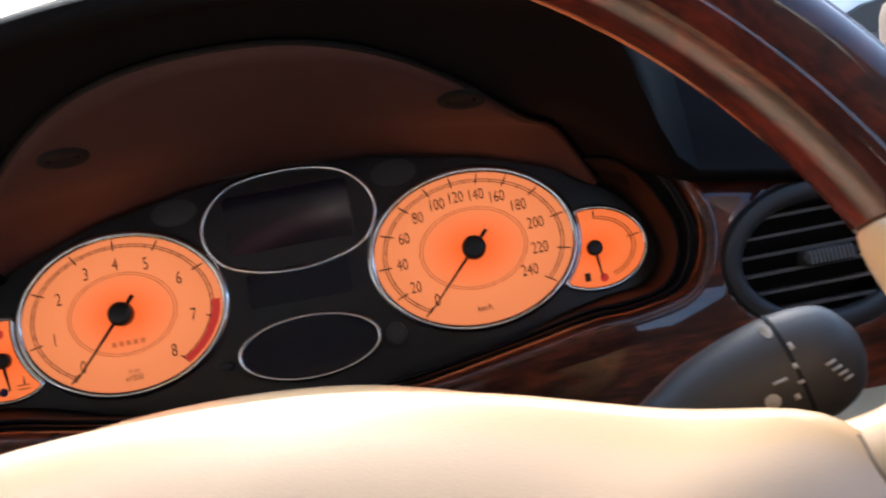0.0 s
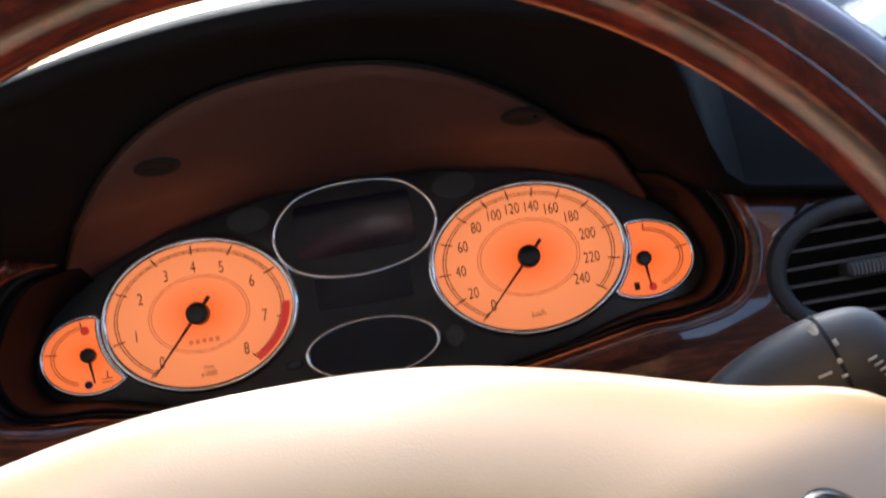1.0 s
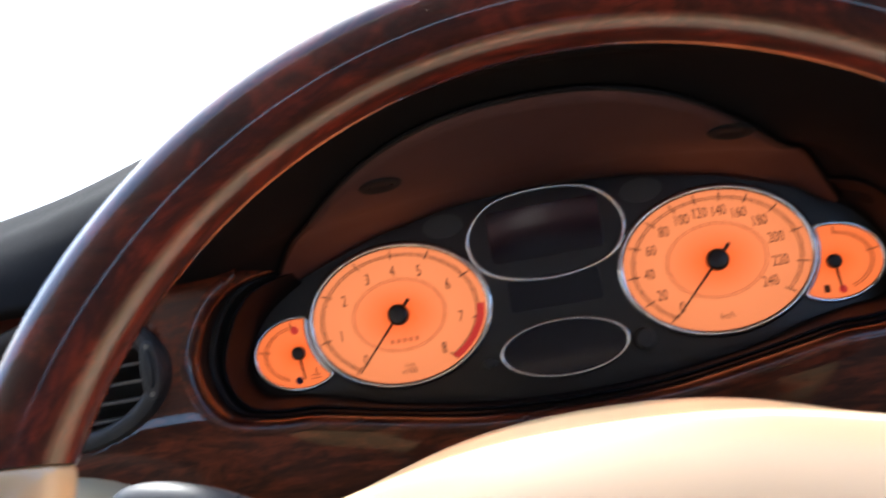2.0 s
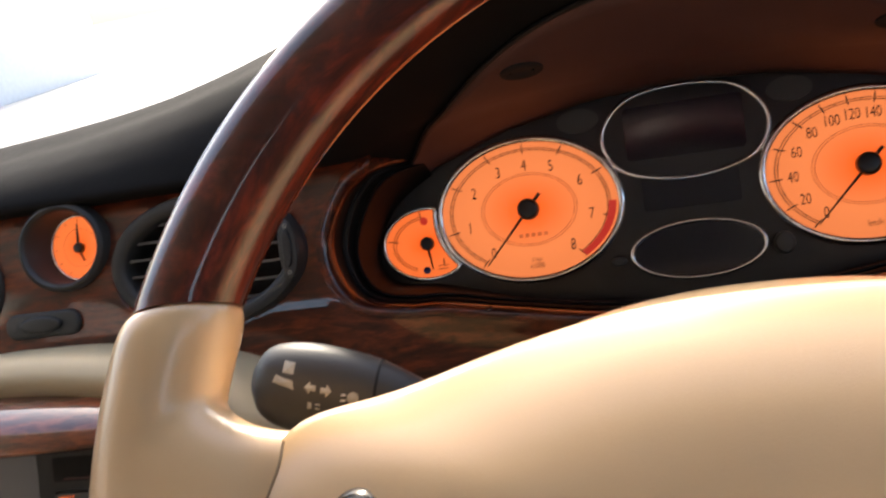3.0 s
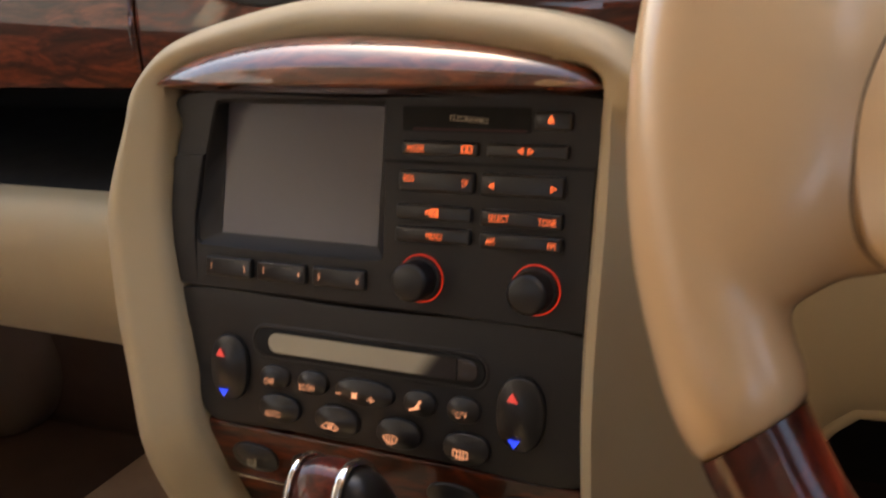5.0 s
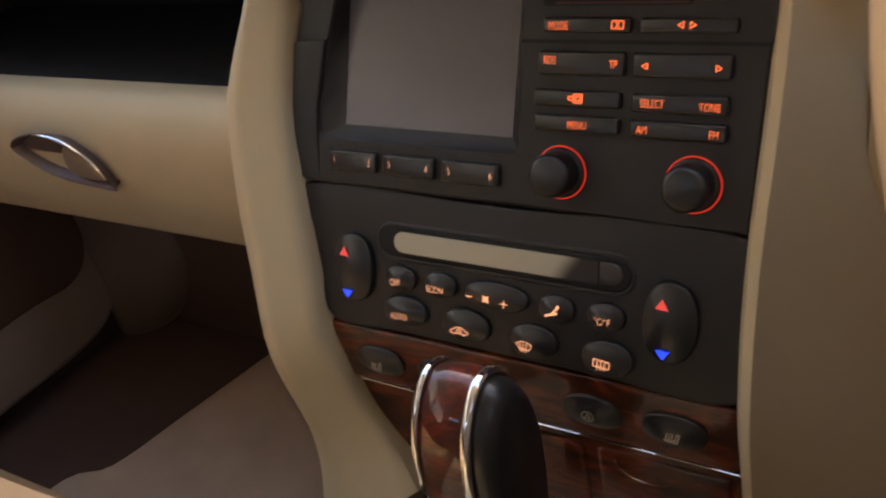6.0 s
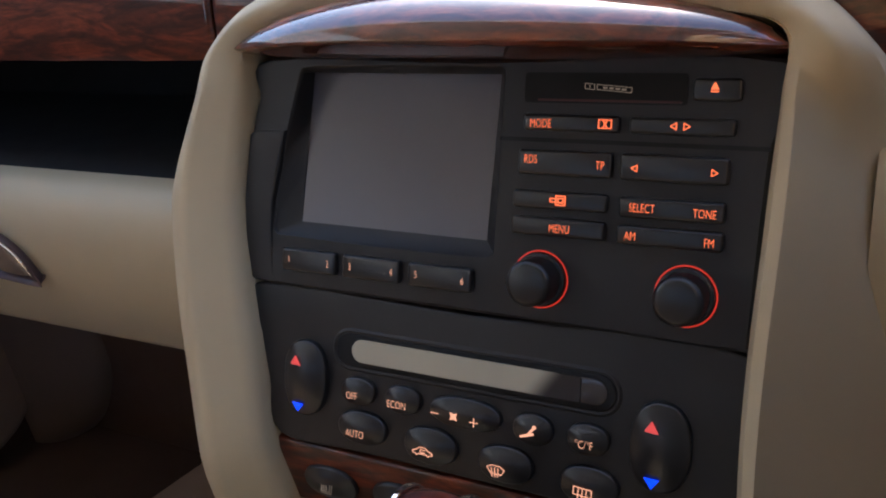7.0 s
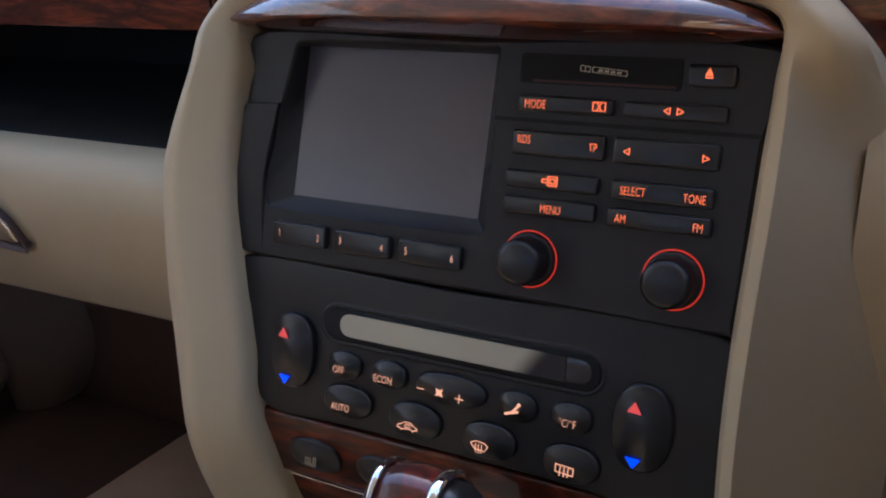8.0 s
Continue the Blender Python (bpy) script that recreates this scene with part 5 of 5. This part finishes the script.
def spoke_top(u, v):
    """Height of the spoke's front over the wheel's plane, or None beside it."""
    for a, b in zip(SPOKE, SPOKE[1:]):
        if b[0] <= u <= a[0]:
            t = (u - b[0]) / (a[0] - b[0])
            v0, v1, nz, th = [q + (p - q) * t for p, q in zip(a[1:], b[1:])]
            s = abs((v - (v0 + v1) / 2) / ((v0 - v1) / 2))
            return nz + th * (1 - s ** 2.667) ** 0.4 if s < 0.97 else None
    return None


edge = []
for x, y in PADL:
    if x < -0.115:
        for k in range(60):
            s = 1.0 - 0.004 * k
            u, v = x * s, -0.012 + (y + 0.012) * s
            h = spoke_top(-u, v)
            if h is not None and 0.031 - 0.018 * s ** 4 - 0.016 * smoothstep(-0.01, 0.06, y * s) > h:
                edge.append((-u, v, h))
                break
edge.sort(key=lambda p: p[1])
for sx in (-1, 1):
    part("seam", tube([(sx * u, v, h) for u, v, h in spline(edge[::2], 3)], 0.0005, 8), surface("dark seam", (0.26, 0.17, 0.095), 0.7, relief=0.0), wheel, "dark seam beside the airbag cover")
for sx in (-1, 1):
    part("horn_button", loft([[(x, y, z) for x, y in oval(sx * 0.1034, -0.0080, 0.0128 * s, 0.0226 * s, 40)] for s, z in ((1.0, 0.006), (1.0, 0.0175), (0.98, 0.0200), (0.92, 0.0225), (0.80, 0.0248), (0.60, 0.0266), (0.35, 0.0277), (0.10, 0.0280))]), HORN, wheel, "glossy black oval horn button")
    secs = []
    for u, v0, v1, nz, th in SPOKE:
        secs.append([(sx * u, (v0 + v1) / 2 + (v0 - v1) / 2 * math.copysign(abs(math.sin(q)) ** 0.75, math.sin(q)), nz + th * math.copysign(abs(math.cos(q)) ** 0.8, math.cos(q))) for q in [2 * math.pi * k / 28 for k in range(28)]])
    grip = loft(secs)
    arm = rim_arc(157.5, 207.6, 0.0168, 40, 1.1, 0.14, (2.2, 1.0)) if sx < 0 else rim_arc(-27.6, 22.5, 0.0168, 40, 1.1, 0.14, (-1.0, -2.2))
    moved = {v: grip.verts.new(v.co) for v in arm.verts}
    for f in arm.faces:
        grip.faces.new([moved[v] for v in f.verts])
    arm.free()
    ob = part("leather_grip", grip, CREAM, wheel, "cream leather grip and spoke")
    rem = ob.modifiers.new("one skin", "REMESH")
    rem.mode, rem.voxel_size, rem.use_smooth_shade = "VOXEL", 0.0016, True
    smo = ob.modifiers.new("soft", "SMOOTH")
    smo.factor, smo.iterations = 0.5, 22
COVER = spline([(0, 0.03), (-0.07, 0.02), (-0.096, 0.0), (-0.100, -0.030), (-0.092, -0.055), (-0.07, -0.076), (-0.04, -0.088), (0, -0.092), (0.04, -0.088), (0.07, -0.076), (0.092, -0.055), (0.100, -0.030), (0.096, 0.0), (0.07, 0.02)], 5, True)
part("rear_cover", loft([[(x * s, -0.03 + (y + 0.03) * s, z) for x, y in COVER] for s, z in ((0.70, -0.085), (0.92, -0.070), (1.0, -0.045), (0.98, -0.022), (0.93, -0.014))]), CREAM, wheel, "cream rear cover of the hub")
bm = loft([[(x, y, z) for x, y in oval(0, -0.01, r, r * 0.85, 32)] for r, z in ((0.080, -0.05), (0.070, -0.07), (0.062, -0.10), (0.062, -0.22))])
part("column_shroud", bm, BLACK, wheel)
LOWSP = spline([(-0.114, -0.040), (-0.1130, -0.0480), (-0.1070, -0.0650), (-0.088, -0.098), (-0.055, -0.132), (-0.036, -0.152), (-0.032, -0.170)], 4)
lows = part("lower_spoke", prism(LOWSP + [(-x, y) for x, y in reversed(LOWSP)], -0.022, 0.0030, 0.003), SATIN, wheel, "black lower spoke under the airbag cover")
for sx in (-1, 1):
    # a chrome tube stands in for the highlight along the spoke's edge
    part("edge_highlight", tube([(sx * -x, y, 0.0034) for x, y in ((-0.1128, -0.0460), (-0.1095, -0.0476), (-0.1045, -0.0492), (-0.0960, -0.0515), (-0.0860, -0.0560))], [0.0008, 0.0017, 0.0019, 0.0016, 0.0006], 8), CHROME, lows, "thin chrome line in place of the edge highlight")


# ---- column stalks ----
ARM = [(0.045, 0.006, -0.004), (0.085, 0.0075, -0.001), (0.110, 0.0112, 0.003), (0.132, 0.0162, 0.006), (0.152, 0.0180, 0.007), (0.166, 0.0172, 0.007), (0.175, 0.0135, 0.007), (0.1795, 0.006, 0.007)]
ARM = spline(ARM, 4)


def arm_at(x):
    """Radius and height of the stalk's arm at a distance from the column."""
    for (xa, ra, za), (xb, rb, zb) in zip(ARM, ARM[1:]):
        if xa <= x <= xb:
            t = (x - xa) / (xb - xa)
            return ra + (rb - ra) * t, za + (zb - za) * t
    return 0.006, 0.007


def stalk(sx, label, m, joint, symbols):
    s = thing("column_stalk", m, label, "column stalk", "column stalks")
    part("arm", loft([[(sx * x, 0.78 * r * math.cos(2 * math.pi * k / 24), z + r * math.sin(2 * math.pi * k / 24)) for k in range(24)] for x, r, z in ARM]), GREYP, s)
    r, z = arm_at(joint)
    part("joint_line", loft([[(sx * (joint + dx), 0.795 * r * math.cos(2 * math.pi * k / 24), z + 1.02 * r * math.sin(2 * math.pi * k / 24)) for k in range(24)] for dx in (0.0, 0.0012)]), VOID, s)
    r, z = arm_at(0.098)
    part("joint_line", loft([[(sx * (0.098 + dx), 0.79 * r * math.cos(2 * math.pi * k / 24), z + 1.015 * r * math.sin(2 * math.pi * k / 24)) for k in range(24)] for dx in (0.0, 0.0009)]), VOID, s)
    for line in symbols:
        bm = bmesh.new()
        ring = []
        for x, h in line:
            r, z = arm_at(abs(x))
            c = min(0.98, max(-0.98, (h - z) / r))
            ring.append((x, -0.78 * r * math.sqrt(1 - c * c) - 0.0003, h))
        cen = Vector([sum(p[i] for p in ring) / len(ring) for i in range(3)])
        ring = [tuple(cen + (Vector(p) - cen) * (0.7 if sx > 0 else 0.85)) for p in ring]
        cen += Vector((0, -0.0006, 0))
        vs = [bm.verts.new(p) for p in ring]
        vc = bm.verts.new(cen)
        for a, b in zip(vs, vs[1:] + vs[:1]):
            bm.faces.new((a, b, vc))
        part("symbol", bm, LEGENDG, s, smooth=False)
    return s


def blob(x, z, w, h):
    return [(x - w / 2, z - h / 2), (x + w / 2, z - h / 2), (x + w / 2, z + h / 2), (x - w / 2, z + h / 2)]


def ring_blob(x, z, r):
    return [(x + r * math.cos(radians(a)), z + r * math.sin(radians(a))) for a in range(0, 360, 45)]


def arrow(x, z, s):
    """A block arrow outline that points to -x for s < 0."""
    return [(x + s * a, z + abs(s) * b) for a, b in ((1.0, 0.0), (0.1, 1.0), (0.1, 0.45), (-0.9, 0.45), (-0.9, -0.45), (0.1, -0.45), (0.1, -1.0))]


stalk(-1, "grey plastic lighting stalk with printed symbols", pose(-0.004, -0.196, 0.7060, 0, 16, 3), 0.131,
      [[(-0.1700, 0.0145), (-0.1600, 0.0130), (-0.1610, 0.0165), (-0.1690, 0.0175)], blob(-0.1638, 0.0200, 0.0050, 0.0040), arrow(-0.1548, 0.0150, -0.0026), arrow(-0.1490, 0.0146, 0.0026), blob(-0.1545, 0.0085, 0.0018, 0.0032), blob(-0.1515, 0.0092, 0.0022, 0.0009), blob(-0.1515, 0.0076, 0.0022, 0.0009),
       ring_blob(-0.1390, 0.0130, 0.0026), blob(-0.1424, 0.0118, 0.0024, 0.0009), blob(-0.1424, 0.0138, 0.0024, 0.0009)])
stalk(1, "grey plastic wiper stalk with printed symbols", pose(0.012, -0.196, 0.7030, 0, -17, -3), 0.158,
      [ring_blob(0.1565, 0.0245, 0.0022), blob(0.1600, 0.0200, 0.0020, 0.0024), blob(0.1585, 0.0155, 0.0020, 0.0022), blob(0.1580, 0.0110, 0.0028, 0.0014), ring_blob(0.1490, 0.0090, 0.0034), blob(0.1530, 0.0135, 0.0060, 0.0012),
       blob(0.1555, 0.0075, 0.0024, 0.0026), blob(0.1675, 0.0120, 0.0045, 0.0012), blob(0.1685, 0.0098, 0.0045, 0.0012), blob(0.1695, 0.0076, 0.0045, 0.0012), blob(0.1705, 0.0054, 0.0045, 0.0012)])

# ---- outside ----
POST = surface("weathered timber", (0.36, 0.20, 0.10), 0.8, grain=120, relief=0.6, var=0.25)
solid("timber_post", block(2.16, 2.44, 5.0, 5.25, -0.05, 3.0, 0.01), POST, ID, "weathered brown timber post in the yard", "post")
solid("shed_wall", block(2.86, 9.0, 6.0, 6.2, -0.05, 2.8), surface("grey boards", (0.22, 0.25, 0.28), 0.8, grain=40, relief=0.4, var=0.2), ID, "grey shed wall beyond the yard", "wall")
WHITECAR = surface("white car paint", (0.75, 0.74, 0.72), 0.3, relief=0.0, coat=1.0, var=0.03)
RED = surface("red car stripe", (0.50, 0.03, 0.035), 0.3, relief=0.0, coat=1.0, var=0.04)
pc = thing("parked_car", ID, "white car with a red side stripe parked in the yard", "car")
cs = spline([(1.25, 0.12), (1.22, 0.30), (1.30, 0.42), (1.40, 0.475), (1.63, 0.56), (2.20, 0.68), (4.60, 0.72), (5.15, 0.62), (5.25, 0.30), (5.20, 0.12)], 4)
part("body", loft([[(3.2 + (x - 3.2) * k + (y - 3.0) * 0.5, y, 0.12 + (z - 0.12) * k) for x, z in cs] for y, k in ((3.00, 0.97), (3.05, 1.0), (3.4, 1.01), (4.2, 1.01), (4.55, 1.0), (4.60, 0.97))]), WHITECAR, pc)
part("cabin", loft([[(x + (y - 3.0) * 0.5, y, z) for x, z in spline([(2.15, 0.66), (2.80, 1.12), (4.00, 1.15), (4.70, 0.70)], 5)] for y in (3.12, 3.25, 4.35, 4.48)]), surface("pale car glass", (0.30, 0.33, 0.34), 0.1, relief=0.0), pc, "pale glazed cabin")
part("stripe", loft([[(x, 2.985, z) for x, z in ((1.26, 0.325), (1.45, 0.345), (1.75, 0.352), (5.1, 0.37), (5.1, 0.47), (1.75, 0.45), (1.45, 0.40), (1.28, 0.37))], [(x, 3.03, z) for x, z in ((1.26, 0.325), (1.45, 0.345), (1.75, 0.352), (5.1, 0.37), (5.1, 0.47), (1.75, 0.45), (1.45, 0.40), (1.28, 0.37))]]), RED, pc, "red side stripe")
for wx in (1.95, 4.45):
    for wy in (3.06, 4.54):
        w = part("tyre", tube([(wx + (wy - 3.0) * 0.5, wy - 0.09, 0.25), (wx + (wy - 3.0) * 0.5, wy + 0.09, 0.25)], 0.30, 24), BLACK, pc)
        part("rim", tube([(wx + (wy - 3.0) * 0.5, wy - 0.10, 0.25), (wx + (wy - 3.0) * 0.5, wy + 0.10, 0.25)], 0.19, 20), GREYP, w)

# the pale building across the yard
house = thing("outbuilding", pose(-8.5, 10.0, -0.05), "pale blue grey outbuilding with a wide door", "building")
PALEWALL = surface("pale blue grey stucco", (0.62, 0.66, 0.71), 0.85, grain=30, relief=0.4, var=0.12)
part("wall", block(-3.6, 0.0, 0.0, 3.0, 0.0, 2.5, 0.01), PALEWALL, house)
part("roof", loft([[(x, y, z) for y, z in ((-0.25, 2.42), (1.5, 3.35), (3.25, 2.42), (3.25, 2.34), (1.5, 3.25), (-0.25, 2.34))] for x in (-3.8, 0.2)]), surface("grey roof sheet", (0.60, 0.61, 0.62), 0.7, grain=40, relief=0.5), house, "grey sheet roof")
door = part("door", block(-2.9, -0.8, -0.03, 0.0, 0.02, 2.05, 0.004), surface("white door paint", (0.80, 0.80, 0.80), 0.5, grain=60, relief=0.2), house, "white painted wide door")
for k in range(6):
    part("board", block(-2.86 + 0.34 * k, -2.55 + 0.34 * k, -0.045, -0.03, 0.06, 2.01, 0.003), surface("white board paint", (0.80, 0.80, 0.80), 0.5, grain=60, relief=0.2) if k == 0 else bpy.data.materials["white board paint"], door)
